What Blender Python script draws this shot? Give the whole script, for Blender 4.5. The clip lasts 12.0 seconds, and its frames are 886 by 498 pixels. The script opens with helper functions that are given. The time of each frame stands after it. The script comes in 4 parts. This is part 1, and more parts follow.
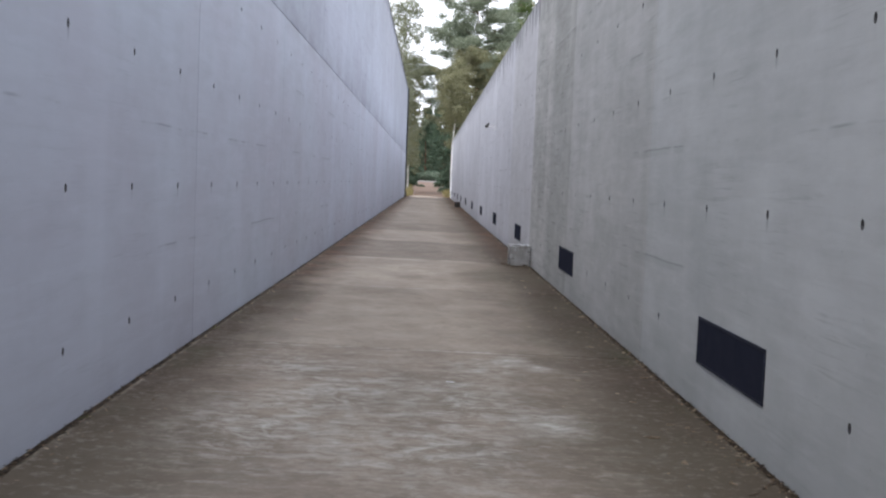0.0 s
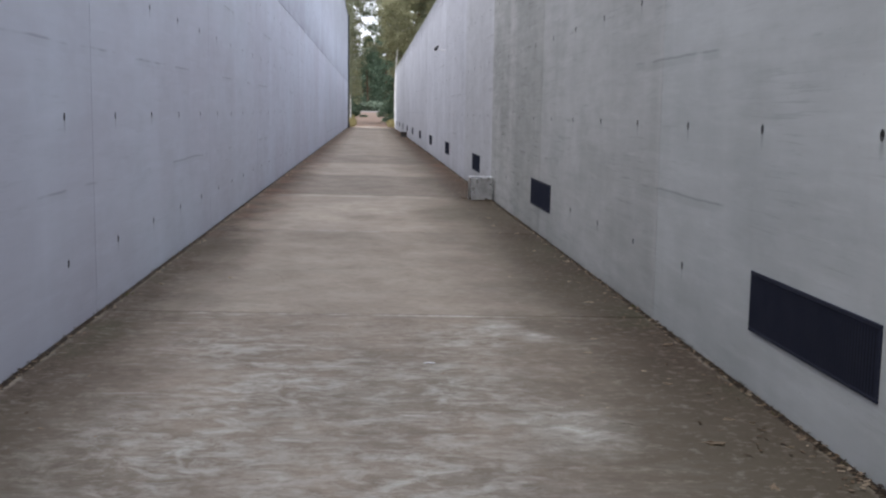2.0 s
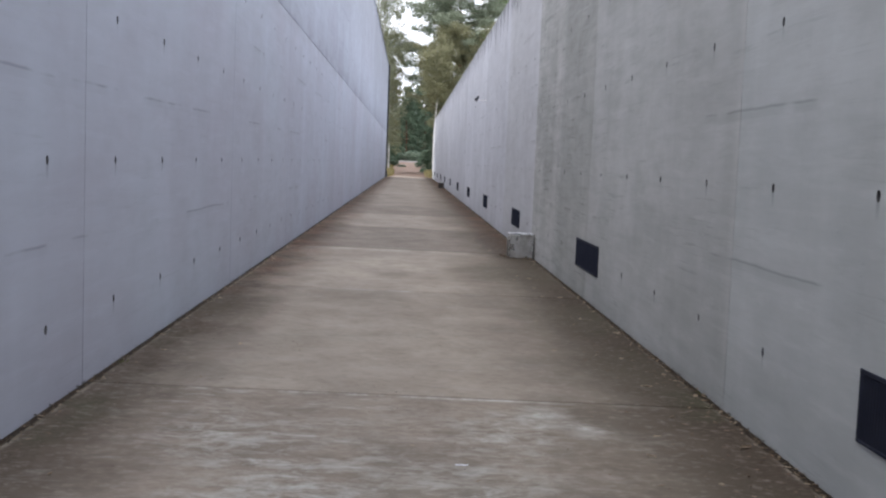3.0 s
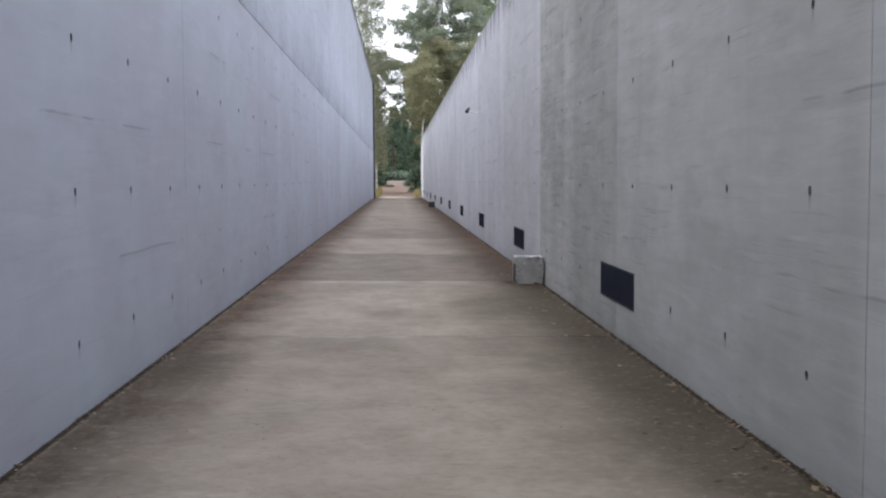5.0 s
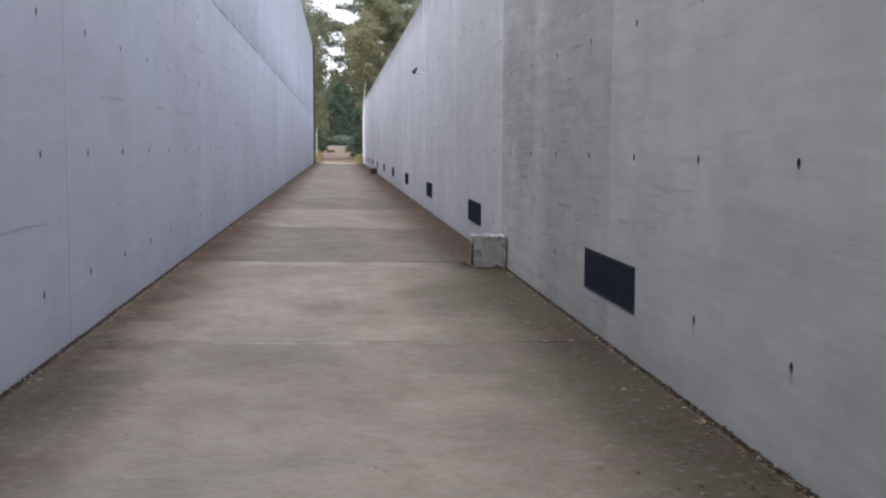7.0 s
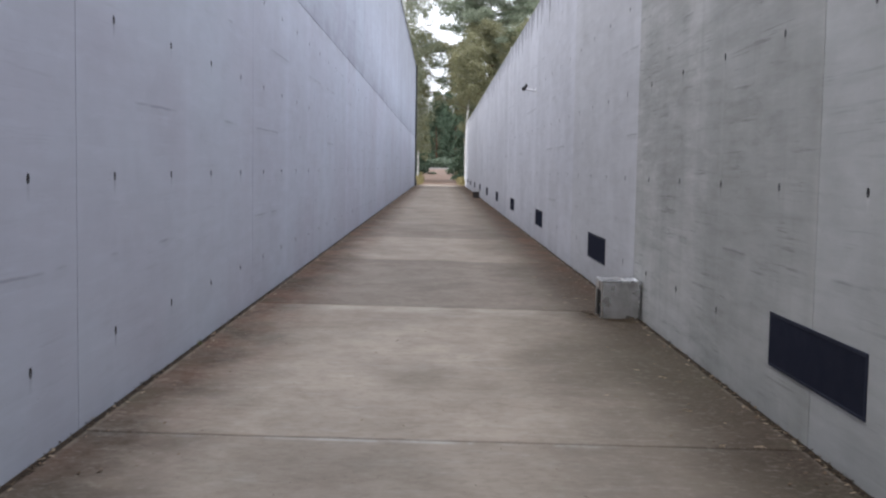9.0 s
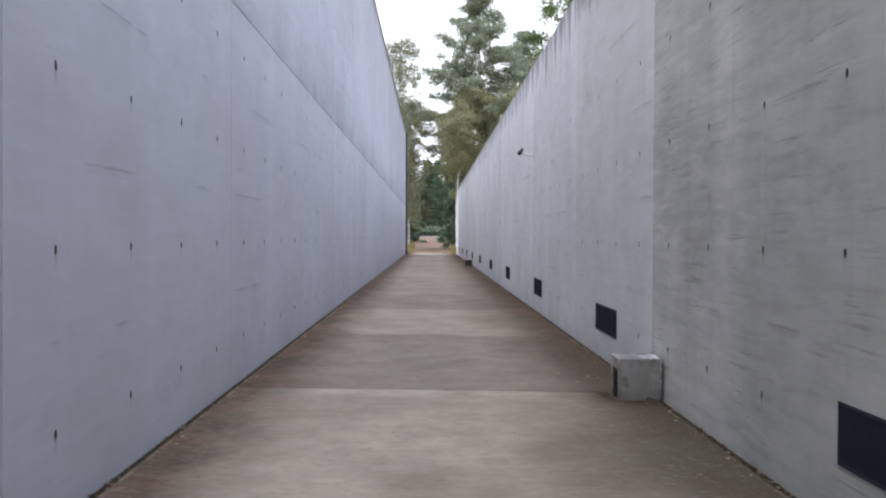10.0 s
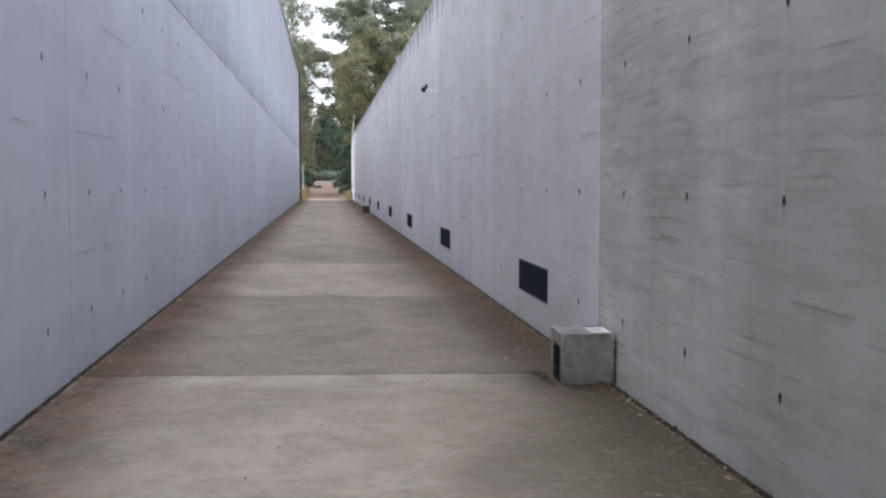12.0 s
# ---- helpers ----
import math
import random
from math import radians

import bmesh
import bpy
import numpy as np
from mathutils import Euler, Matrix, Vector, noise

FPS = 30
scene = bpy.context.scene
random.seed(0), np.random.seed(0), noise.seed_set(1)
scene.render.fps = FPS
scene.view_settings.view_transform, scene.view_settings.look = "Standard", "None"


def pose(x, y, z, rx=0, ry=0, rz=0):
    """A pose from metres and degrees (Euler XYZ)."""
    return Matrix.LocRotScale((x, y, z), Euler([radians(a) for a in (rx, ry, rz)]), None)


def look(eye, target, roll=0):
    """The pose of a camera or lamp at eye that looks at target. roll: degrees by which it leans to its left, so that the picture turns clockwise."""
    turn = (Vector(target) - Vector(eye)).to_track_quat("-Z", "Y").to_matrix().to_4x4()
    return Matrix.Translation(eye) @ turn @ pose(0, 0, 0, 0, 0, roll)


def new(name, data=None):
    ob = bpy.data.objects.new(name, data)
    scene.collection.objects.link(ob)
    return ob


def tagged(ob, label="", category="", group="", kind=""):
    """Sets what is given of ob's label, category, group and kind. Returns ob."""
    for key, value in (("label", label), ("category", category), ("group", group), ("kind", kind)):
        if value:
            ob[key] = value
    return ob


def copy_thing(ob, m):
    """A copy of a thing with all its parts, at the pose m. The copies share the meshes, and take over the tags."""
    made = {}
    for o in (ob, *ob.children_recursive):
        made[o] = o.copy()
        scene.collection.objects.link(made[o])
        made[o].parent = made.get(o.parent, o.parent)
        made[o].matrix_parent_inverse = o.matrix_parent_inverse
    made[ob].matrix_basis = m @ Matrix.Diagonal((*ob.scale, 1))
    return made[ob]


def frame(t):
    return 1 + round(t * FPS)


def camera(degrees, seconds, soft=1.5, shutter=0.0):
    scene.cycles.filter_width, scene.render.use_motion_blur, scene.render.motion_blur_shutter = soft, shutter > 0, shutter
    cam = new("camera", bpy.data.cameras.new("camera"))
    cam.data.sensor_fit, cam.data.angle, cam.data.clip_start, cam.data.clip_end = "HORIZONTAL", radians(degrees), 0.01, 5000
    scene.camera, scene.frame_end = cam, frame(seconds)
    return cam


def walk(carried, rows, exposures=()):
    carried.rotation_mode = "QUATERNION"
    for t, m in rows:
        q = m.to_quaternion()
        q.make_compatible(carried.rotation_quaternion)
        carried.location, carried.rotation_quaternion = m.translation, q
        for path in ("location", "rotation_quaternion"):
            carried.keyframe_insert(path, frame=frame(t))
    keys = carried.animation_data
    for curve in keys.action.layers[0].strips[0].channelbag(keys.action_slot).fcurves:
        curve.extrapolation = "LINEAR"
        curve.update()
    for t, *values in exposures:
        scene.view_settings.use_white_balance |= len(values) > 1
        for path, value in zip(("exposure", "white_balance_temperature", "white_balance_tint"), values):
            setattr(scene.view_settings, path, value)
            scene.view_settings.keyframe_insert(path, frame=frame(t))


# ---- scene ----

# camera: carried at eye height along the passage
cam = camera(44.85, 12.0, soft=2.2)
PATH = [
    (0.0, 0.030, 0.000, 1.536, -0.90, -3.67, -2.23),
    (0.5, -0.037, 0.444, 1.531, -2.30, -2.07, -2.72),
    (1.0, -0.090, 0.936, 1.512, -2.28, -4.12, -1.36),
    (1.5, -0.076, 1.336, 1.507, -1.26, -5.45, -1.36),
    (2.0, -0.096, 1.866, 1.481, -3.92, -7.32, -0.88),
    (2.5, -0.067, 2.328, 1.471, -1.73, -7.46, -0.26),
    (3.0, -0.055, 2.884, 1.487, -1.97, -4.67, -2.26),
    (3.2, -0.070, 3.065, 1.490, -2.33, -4.73, -1.70),
    (4.8, -0.085, 4.685, 1.482, -4.10, -3.30, 0.20),
    (5.0, -0.069, 4.904, 1.474, -2.40, -3.70, 0.26),
    (5.5, -0.074, 5.347, 1.471, -2.69, -4.78, -1.26),
    (6.0, -0.094, 5.926, 1.474, -4.75, -4.95, -0.46),
    (6.5, -0.049, 6.402, 1.488, -4.56, -5.59, 0.31),
    (6.7, -0.060, 6.590, 1.482, -5.57, -5.55, -0.35),
    (8.3, -0.072, 8.325, 1.490, -4.95, -4.79, -0.38),
    (8.5, -0.068, 8.563, 1.487, -3.33, -3.77, 0.00),
    (9.0, -0.070, 9.079, 1.499, -0.24, -4.38, -0.99),
    (9.5, -0.122, 9.565, 1.507, -4.18, -3.22, -1.34),
    (10.0, -0.137, 10.111, 1.493, -0.69, -0.74, -0.30),
    (10.5, -0.165, 10.560, 1.498, -2.22, -0.91, -1.53),
    (11.0, -0.189, 11.064, 1.510, -3.74, -1.77, -0.39),
    (11.5, -0.160, 11.558, 1.513, -2.04, -2.53, 0.29),
    (12.0, -0.142, 12.108, 1.508, -6.25, -3.68, -0.01),
]
walk(cam, [(t, pose(x, y, z, 90 + pitch, 0, yaw) @ pose(0, 0, 0, 0, 0, -roll)) for t, x, y, z, yaw, pitch, roll in PATH])

# ---- light: overcast sky and a wide weak sun ----
EXPOSURE = 0.89
scene.view_settings.exposure = EXPOSURE
SUN_UP, SUN_ROUND = radians(60), radians(232)
world = bpy.data.worlds.new("overcast_sky")
scene.world = world
world.use_nodes = True
wn, wl = world.node_tree.nodes, world.node_tree.links
sky = wn.new("ShaderNodeTexSky")
sky.sky_type, sky.sun_disc, sky.sun_elevation, sky.sun_rotation = "NISHITA", False, SUN_UP, SUN_ROUND
sky.air_density, sky.dust_density, sky.ozone_density = 1.0, 4.0, 1.0
veil = wn.new("ShaderNodeMix")
veil.data_type = "RGBA"
veil.inputs[0].default_value = 0.88
veil.inputs[7].default_value = (9.35, 9.7, 10.9, 1)
wl.new(sky.outputs[0], veil.inputs[6])
wl.new(veil.outputs[2], wn["Background"].inputs[0])
wn["Background"].inputs[1].default_value = 0.13
sun = new("sun", bpy.data.lights.new("sun", "SUN"))
sun.data.energy, sun.data.angle, sun.data.color = 1.0, radians(30), (1.0, 0.97, 0.92)
sun.matrix_world = look((-18, -14, 40), (0, 0, 0))


# ---- materials ----
class Nodes:
    """A short way to wire one material."""

    def __init__(self, name):
        self.mat = bpy.data.materials.new(name)
        self.mat.use_nodes = True
        self.n, self.l = self.mat.node_tree.nodes, self.mat.node_tree.links
        self.bsdf = self.n["Principled BSDF"]

    def put(self, socket, value):
        if isinstance(value, bpy.types.NodeSocket):
            self.l.new(value, socket)
        else:
            socket.default_value = value

    def math(self, op, a, b=0.0, clamp=False):
        m = self.n.new("ShaderNodeMath")
        m.operation, m.use_clamp = op, clamp
        self.put(m.inputs[0], a)
        self.put(m.inputs[1], b)
        return m.outputs[0]

    def place(self):
        return self.n.new("ShaderNodeNewGeometry").outputs["Position"]

    def scaled(self, vector, scale, shift=(0, 0, 0)):
        m = self.n.new("ShaderNodeMapping")
        self.put(m.inputs[0], vector)
        m.inputs["Scale"].default_value, m.inputs["Location"].default_value = scale, shift
        return m.outputs[0]

    def noise(self, vector, scale, detail=4.0, rough=0.6, twist=0.0):
        m = self.n.new("ShaderNodeTexNoise")
        self.put(m.inputs["Vector"], vector)
        m.inputs["Scale"].default_value, m.inputs["Detail"].default_value, m.inputs["Roughness"].default_value = scale, detail, rough
        m.inputs["Distortion"].default_value = twist
        return m.outputs["Fac"]

    def span(self, value, a, b, c=0.0, d=1.0):
        m = self.n.new("ShaderNodeMapRange")
        self.put(m.inputs[0], value)
        for k, v in enumerate((a, b, c, d)):
            m.inputs[k + 1].default_value = v
        return m.outputs[0]

    def mix(self, fac, a, b, blend="MIX"):
        m = self.n.new("ShaderNodeMix")
        m.data_type, m.blend_type = "RGBA", blend
        self.put(m.inputs[0], fac)
        for socket, v in ((m.inputs[6], a), (m.inputs[7], b)):
            self.put(socket, v if isinstance(v, bpy.types.NodeSocket) else (*v, 1))
        return m.outputs[2]

    def split(self, vector):
        m = self.n.new("ShaderNodeSeparateXYZ")
        self.put(m.inputs[0], vector)
        return m.outputs

    def random(self):
        return self.n.new("ShaderNodeObjectInfo").outputs["Random"]

    def bump(self, height, strength, distance):
        m = self.n.new("ShaderNodeBump")
        self.put(m.inputs["Height"], height)
        m.inputs["Strength"].default_value, m.inputs["Distance"].default_value = strength, distance
        self.l.new(m.outputs[0], self.bsdf.inputs["Normal"])

    def done(self, colour, rough=0.8, metal=0.0, gloss=0.5):
        self.bsdf.inputs["Specular IOR Level"].default_value = gloss
        self.put(self.bsdf.inputs["Base Color"], colour if isinstance(colour, bpy.types.NodeSocket) else (*colour, 1))
        self.put(self.bsdf.inputs["Roughness"], rough)
        self.bsdf.inputs["Metallic"].default_value = metal
        return self.mat


COLUMN, LIFT = 1.347, 0.92          # spacing of the form ties, height of one pour
ROWS_Z = (0.485, 1.41, 2.325, 3.24)


def concrete(name, pale, dark, stain, streaks, first_column, top, seam_first, green=0.0):
    """Cast concrete: board grain, cloudy tone, uprights of the form sheets, runs below the ties and the top, broken pour lines."""
    m = Nodes(name)
    at = m.place()
    x, y, z = m.split(at)
    light = tuple(min(1, 1.16 * c) for c in pale)
    big = m.noise(m.scaled(at, (1, 0.5, 0.7)), 0.8, 4, 0.55)
    cloud = m.noise(m.scaled(at, (1, 0.8, 1.4)), 2.2, 5, 0.6)
    fine = m.noise(at, 70, 3)
    boards = m.noise(m.scaled(at, (1, 0.50, 5.0)), 2.0, 6, 0.66, 0.25)
    bands = m.noise(m.scaled(at, (1, 1.0, 0.10), (2, 8, 0)), 1.0, 3, 0.55, 0.3)
    runs = m.noise(m.scaled(at, (1, 6, 0.30)), 1.0, 5, 0.65)
    colour = m.mix(m.span(big, 0.30, 0.70), pale, dark)
    colour = m.mix(m.math("MULTIPLY", m.span(cloud, 0.45, 0.75), 0.22), colour, stain)
    colour = m.mix(m.math("MULTIPLY", m.span(bands, 0.44, 0.66), 0.08 + 0.4 * streaks), colour, stain)
    colour = m.mix(m.math("MULTIPLY", m.span(bands, 0.44, 0.28), 0.20), colour, light)
    colour = m.mix(m.math("MULTIPLY", m.span(boards, 0.50, 0.72), 0.14 + 0.5 * streaks), colour, stain)
    colour = m.mix(m.math("MULTIPLY", m.span(boards, 0.46, 0.28), 0.18 + 0.5 * streaks), colour, light)
    colour = m.mix(m.math("MULTIPLY", m.span(runs, 0.54, 0.80), 0.01 + 0.55 * streaks), colour, stain)
    # long level smears that the boards left, some dark and some chalky
    smear = m.span(m.noise(m.scaled(at, (1, 0.75, 3.4), (2, 6, 9)), 1.7, 8, 0.72, 0.5), 0.50, 0.66)
    where = m.span(m.noise(m.scaled(at, (1, 0.5, 0.8), (8, 4, 2)), 1.0, 3), 0.40, 0.62)
    colour = m.mix(m.math("MULTIPLY", m.math("MULTIPLY", smear, where), min(0.9, 0.8 * streaks)), colour, tuple(0.80 * c for c in stain))
    chalk = m.span(m.noise(m.scaled(at, (1, 0.7, 5.5), (7, 1, 4)), 1.6, 7, 0.70, 0.4), 0.55, 0.68)
    colour = m.mix(m.math("MULTIPLY", chalk, 0.10 + 0.55 * streaks), colour, light)
    scratch = m.span(m.noise(m.scaled(at, (1, 0.75, 24), (5, 1, 2)), 1.5, 6, 0.66, 0.3), 0.57, 0.64)
    scratch = m.math("MULTIPLY", scratch, m.span(m.noise(m.scaled(at, (1, 0.9, 1.4), (8, 4, 2)), 1.0, 3), 0.46, 0.62))
    colour = m.mix(m.math("MULTIPLY", scratch, min(0.65, 0.04 + 1.2 * streaks)), colour, tuple(0.55 * c for c in stain))
    if green:
        algae = m.span(m.noise(m.scaled(at, (1, 0.45, 1.1), (3, 2, 6)), 1.3, 6, 0.65, 0.4), 0.40, 0.64)
        colour = m.mix(m.math("MULTIPLY", algae, green), colour, (0.185, 0.195, 0.165))
        # one form sheet toned darker and greener, with a ragged far edge
        sheet = m.math("ADD", y, m.math("MULTIPLY", m.math("SUBTRACT", m.noise(m.scaled(at, (1, 1, 0.8)), 1.6, 6, 0.7), 0.5), 0.9))
        sheet = m.math("MULTIPLY", m.span(sheet, 17.2, 17.75, 1, 0), m.span(y, 14.86, 14.88))
        colour = m.mix(m.math("MULTIPLY", sheet, 0.27), colour, (0.19, 0.198, 0.175))
    # chalky upright beside each bay joint and a fainter one where two form sheets met
    for shift, wide, much in ((0.0, 0.06, 0.04 + streaks), (2.02, 0.05, 0.2 * streaks)):
        side = m.math("MULTIPLY", m.math("FRACT", m.math("DIVIDE", m.math("SUBTRACT", y, seam_first + shift - 20 * COLUMN), 4 * COLUMN)), 4 * COLUMN)
        side = m.math("ADD", side, m.math("MULTIPLY", m.math("SUBTRACT", m.noise(m.scaled(at, (1, 5, 1)), 3.0, 4), 0.5), 0.03))
        strip = m.math("MULTIPLY", m.span(side, 0.3 * wide, 2.2 * wide, 1, 0), m.span(m.noise(m.scaled(at, (1, 0.6, 0.7), (shift, 3, 1)), 1.2, 4), 0.40, 0.60))
        colour = m.mix(m.math("MULTIPLY", strip, min(0.3, much)), colour, light)
    # broken dark lines where one pour ended, with a soft stain under them
    level = m.math("ADD", z, m.math("MULTIPLY", m.noise(m.scaled(at, (1, 0.6, 1)), 1.6), 0.05))
    phase = m.math("SUBTRACT", m.math("FRACT", m.math("DIVIDE", level, LIFT)), 0.06)
    here = m.span(m.noise(m.scaled(at, (1, 0.5, 0.6), (3, 5, 1)), 1.3, 3), 0.545, 0.60)
    here = m.math("MULTIPLY", here, m.span(z, 0.4, 0.6))
    line = m.math("MULTIPLY", m.span(m.math("ABSOLUTE", phase), 0.004, 0.013, 1.0, 0.0), here)
    colour = m.mix(m.math("MULTIPLY", line, 0.42), colour, tuple(0.42 * c for c in dark))
    under = m.math("MULTIPLY", m.math("MULTIPLY", m.span(phase, -0.11, 0.0), m.span(phase, 0.004, 0.0)), here)
    colour = m.mix(m.math("MULTIPLY", under, 0.16 + 0.4 * streaks), colour, tuple(0.75 * c for c in stain))
    # runs below each tie
    across = m.math("SUBTRACT", m.math("FRACT", m.math("ADD", m.math("DIVIDE", m.math("SUBTRACT", y, first_column), COLUMN), 0.5)), 0.5)
    across = m.math("ABSOLUTE", m.math("MULTIPLY", m.math("ADD", across, m.math("MULTIPLY", m.math("SUBTRACT", m.noise(at, 9), 0.5), 0.020)), COLUMN))
    below = m.math("FRACT", m.math("DIVIDE", m.math("SUBTRACT", ROWS_Z[0] + 0.03 + LIFT * 3, z), LIFT))
    run = m.math("MULTIPLY", m.span(across, 0.008, 0.026, 1, 0), m.span(below, 0.04, 0.15, 1, 0))
    odd = m.noise(m.scaled(at, (1, 1, 1), (9, 2, 4)), 0.8, 2)
    colour = m.mix(m.math("MULTIPLY", m.math("MULTIPLY", run, m.span(odd, 0.38, 0.56)), 0.60), colour, tuple(0.35 * c for c in dark))
    colour = m.mix(m.math("MULTIPLY", m.math("MULTIPLY", run, m.span(odd, 0.44, 0.36)), 0.5 * min(1, 4 * streaks)), colour, (0.70, 0.70, 0.68))
    # soft darker band, broken up by noise, about the joint between the two pours
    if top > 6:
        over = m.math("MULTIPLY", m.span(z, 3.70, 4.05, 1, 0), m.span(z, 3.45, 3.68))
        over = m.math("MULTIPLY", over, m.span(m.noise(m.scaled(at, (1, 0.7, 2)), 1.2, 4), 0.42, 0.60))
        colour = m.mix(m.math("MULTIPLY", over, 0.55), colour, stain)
    # dark runs from the top edge
    drop = m.math("SUBTRACT", m.span(m.noise(m.scaled(at, (1, 2.2, 0.01)), 1.0, 4, 0.7), 0.44, 0.66, 0.0, 0.85), m.math("SUBTRACT", top, z))
    colour = m.mix(m.math("MULTIPLY", m.span(drop, 0.0, 0.12), 0.8), colour, tuple(0.4 * c for c in dark))
    # pits
    pits = m.span(m.noise(at, 34, 2), 0.70, 0.76)
    colour = m.mix(m.math("MULTIPLY", pits, 0.30), colour, tuple(0.5 * c for c in dark))
    tone = m.span(m.random(), 0, 1, 0.95, 1.05)
    grey = m.n.new("ShaderNodeCombineColor")
    for k in range(3):
        m.put(grey.inputs[k], tone)
    colour = m.mix(1.0, colour, grey.outputs[0], "MULTIPLY")
    relief = m.math("ADD", m.math("MULTIPLY", boards, 0.6), m.math("ADD", m.math("MULTIPLY", fine, 0.25), m.math("MULTIPLY", pits, -0.5)))
    m.bump(relief, 0.07 + 0.12 * streaks, 0.003)
    return m.done(colour, m.span(cloud, 0.3, 0.8, 0.78, 0.95), gloss=0.2)


RIGHT_FIRST, LEFT_FIRST = 4.769, 6.046
SEAM_RIGHT, SEAM_LEFT = RIGHT_FIRST - 0.5 * COLUMN, LEFT_FIRST - 1.5 * COLUMN
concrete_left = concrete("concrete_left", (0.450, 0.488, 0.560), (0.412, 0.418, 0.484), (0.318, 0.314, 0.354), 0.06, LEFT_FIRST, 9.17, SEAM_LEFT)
# upper pour coloured darker to offset the stronger sky light up there
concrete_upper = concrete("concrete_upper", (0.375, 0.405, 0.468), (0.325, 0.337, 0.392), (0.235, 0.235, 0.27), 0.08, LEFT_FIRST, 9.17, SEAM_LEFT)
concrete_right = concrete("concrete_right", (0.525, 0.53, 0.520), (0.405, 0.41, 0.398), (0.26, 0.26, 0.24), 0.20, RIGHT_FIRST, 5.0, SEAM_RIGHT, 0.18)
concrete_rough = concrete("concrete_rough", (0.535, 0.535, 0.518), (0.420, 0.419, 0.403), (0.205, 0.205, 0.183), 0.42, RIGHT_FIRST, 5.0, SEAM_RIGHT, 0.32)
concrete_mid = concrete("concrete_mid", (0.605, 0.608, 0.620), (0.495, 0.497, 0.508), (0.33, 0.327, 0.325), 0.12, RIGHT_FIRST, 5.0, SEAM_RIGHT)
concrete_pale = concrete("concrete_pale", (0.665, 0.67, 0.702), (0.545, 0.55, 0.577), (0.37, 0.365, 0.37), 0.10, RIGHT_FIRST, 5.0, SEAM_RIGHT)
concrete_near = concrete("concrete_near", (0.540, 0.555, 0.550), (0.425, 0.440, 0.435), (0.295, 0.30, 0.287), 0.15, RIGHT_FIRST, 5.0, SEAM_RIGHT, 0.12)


FILMS = [(-1.55, 5.3, 0.75), (-1.75, 12.9, 0.42), (1.50, 17.1, 0.75), (1.62, 10.6, 0.45), (1.62, 13.2, 0.5), (1.45, 6.0, 0.75)]


def floor_concrete(name, pale, dark, scrub, bleached=()):
    m = Nodes(name)
    at = m.place()
    x, y, z = m.split(at)
    big = m.noise(m.scaled(at, (1, 0.6, 1)), 0.8, 5)
    cloud = m.noise(m.scaled(at, (1, 0.8, 1)), 2.4, 6, 0.65, 0.4)
    broom = m.noise(m.scaled(at, (1.5, 2.7, 1)), 1.9, 7, 0.68, 0.3)
    patch = m.noise(m.scaled(at, (0.6, 1.0, 1), (4, 1, 0)), 1.1, 4)
    grit = m.noise(at, 120, 2)
    colour = m.mix(m.span(big, 0.32, 0.68), pale, dark)
    colour = m.mix(m.math("MULTIPLY", m.span(cloud, 0.42, 0.72), 0.45), colour, tuple(0.7 * c for c in dark))
    sweep = m.noise(m.scaled(at, (0.85, 2.3, 1), (2, 0, 4)), 2.3, 9, 0.74, 0.2)
    worn = m.math("MULTIPLY", m.span(sweep, 0.50, 0.66), m.span(patch, 0.36, 0.58))
    colour = m.mix(m.math("MULTIPLY", worn, min(1.0, 4.4 * (scrub - 0.16))), colour, (0.465, 0.435, 0.39))
    colour = m.mix(m.math("MULTIPLY", m.span(sweep, 0.46, 0.30), min(0.8, 3.0 * (scrub - 0.12))), colour, tuple(0.66 * c for c in dark))
    damp = m.span(m.noise(m.scaled(at, (1, 0.8, 1), (5, 8, 2)), 0.9, 6, 0.65), 0.48, 0.66)
    colour = m.mix(m.math("MULTIPLY", damp, min(0.7, 1.2 * scrub)), colour, (0.15, 0.142, 0.116))
    chips = m.math("MULTIPLY", m.span(m.noise(m.scaled(at, (0.8, 3.2, 1), (1, 9, 2)), 2.6, 6, 0.72), 0.57, 0.66), min(1.0, 4.0 * (scrub - 0.13)))
    colour = m.mix(m.math("MULTIPLY", chips, 0.7), colour, (0.52, 0.50, 0.455))
    # chipped pale edges along two joints
    for joint in (9.46, 14.76):
        gap = m.math("ADD", m.math("ABSOLUTE", m.math("SUBTRACT", y, joint - 0.035)), m.math("MULTIPLY", m.math("SUBTRACT", m.noise(m.scaled(at, (1, 1.5, 1)), 6.0, 5), 0.5), 0.05))
        edge = m.math("MULTIPLY", m.span(gap, 0.02, 0.065, 1, 0), m.span(m.noise(m.scaled(at, (1, 0.3, 1), (joint, 1, 0)), 1.8, 5, 0.7), 0.44, 0.58))
        colour = m.mix(m.math("MULTIPLY", edge, 0.8), colour, (0.52, 0.49, 0.44))
    # pale worn strip before one joint
    strip = m.math("MULTIPLY", m.span(y, 19.35, 20.1), m.span(m.noise(m.scaled(at, (1.2, 1.6, 1)), 1.7, 5, 0.65), 0.40, 0.62))
    colour = m.mix(m.math("MULTIPLY", m.math("MULTIPLY", strip, m.span(y, 20.245, 20.235)), 0.6), colour, (0.50, 0.455, 0.385))
    colour = m.mix(m.math("MULTIPLY", m.span(broom, 0.46, 0.30), 0.5 * scrub), colour, tuple(0.6 * c for c in dark))
    # brown leaf dirt that lies along both sides, ragged edge
    side = m.math("MINIMUM", m.math("ADD", x, 2.0), m.math("SUBTRACT", 1.97, x))
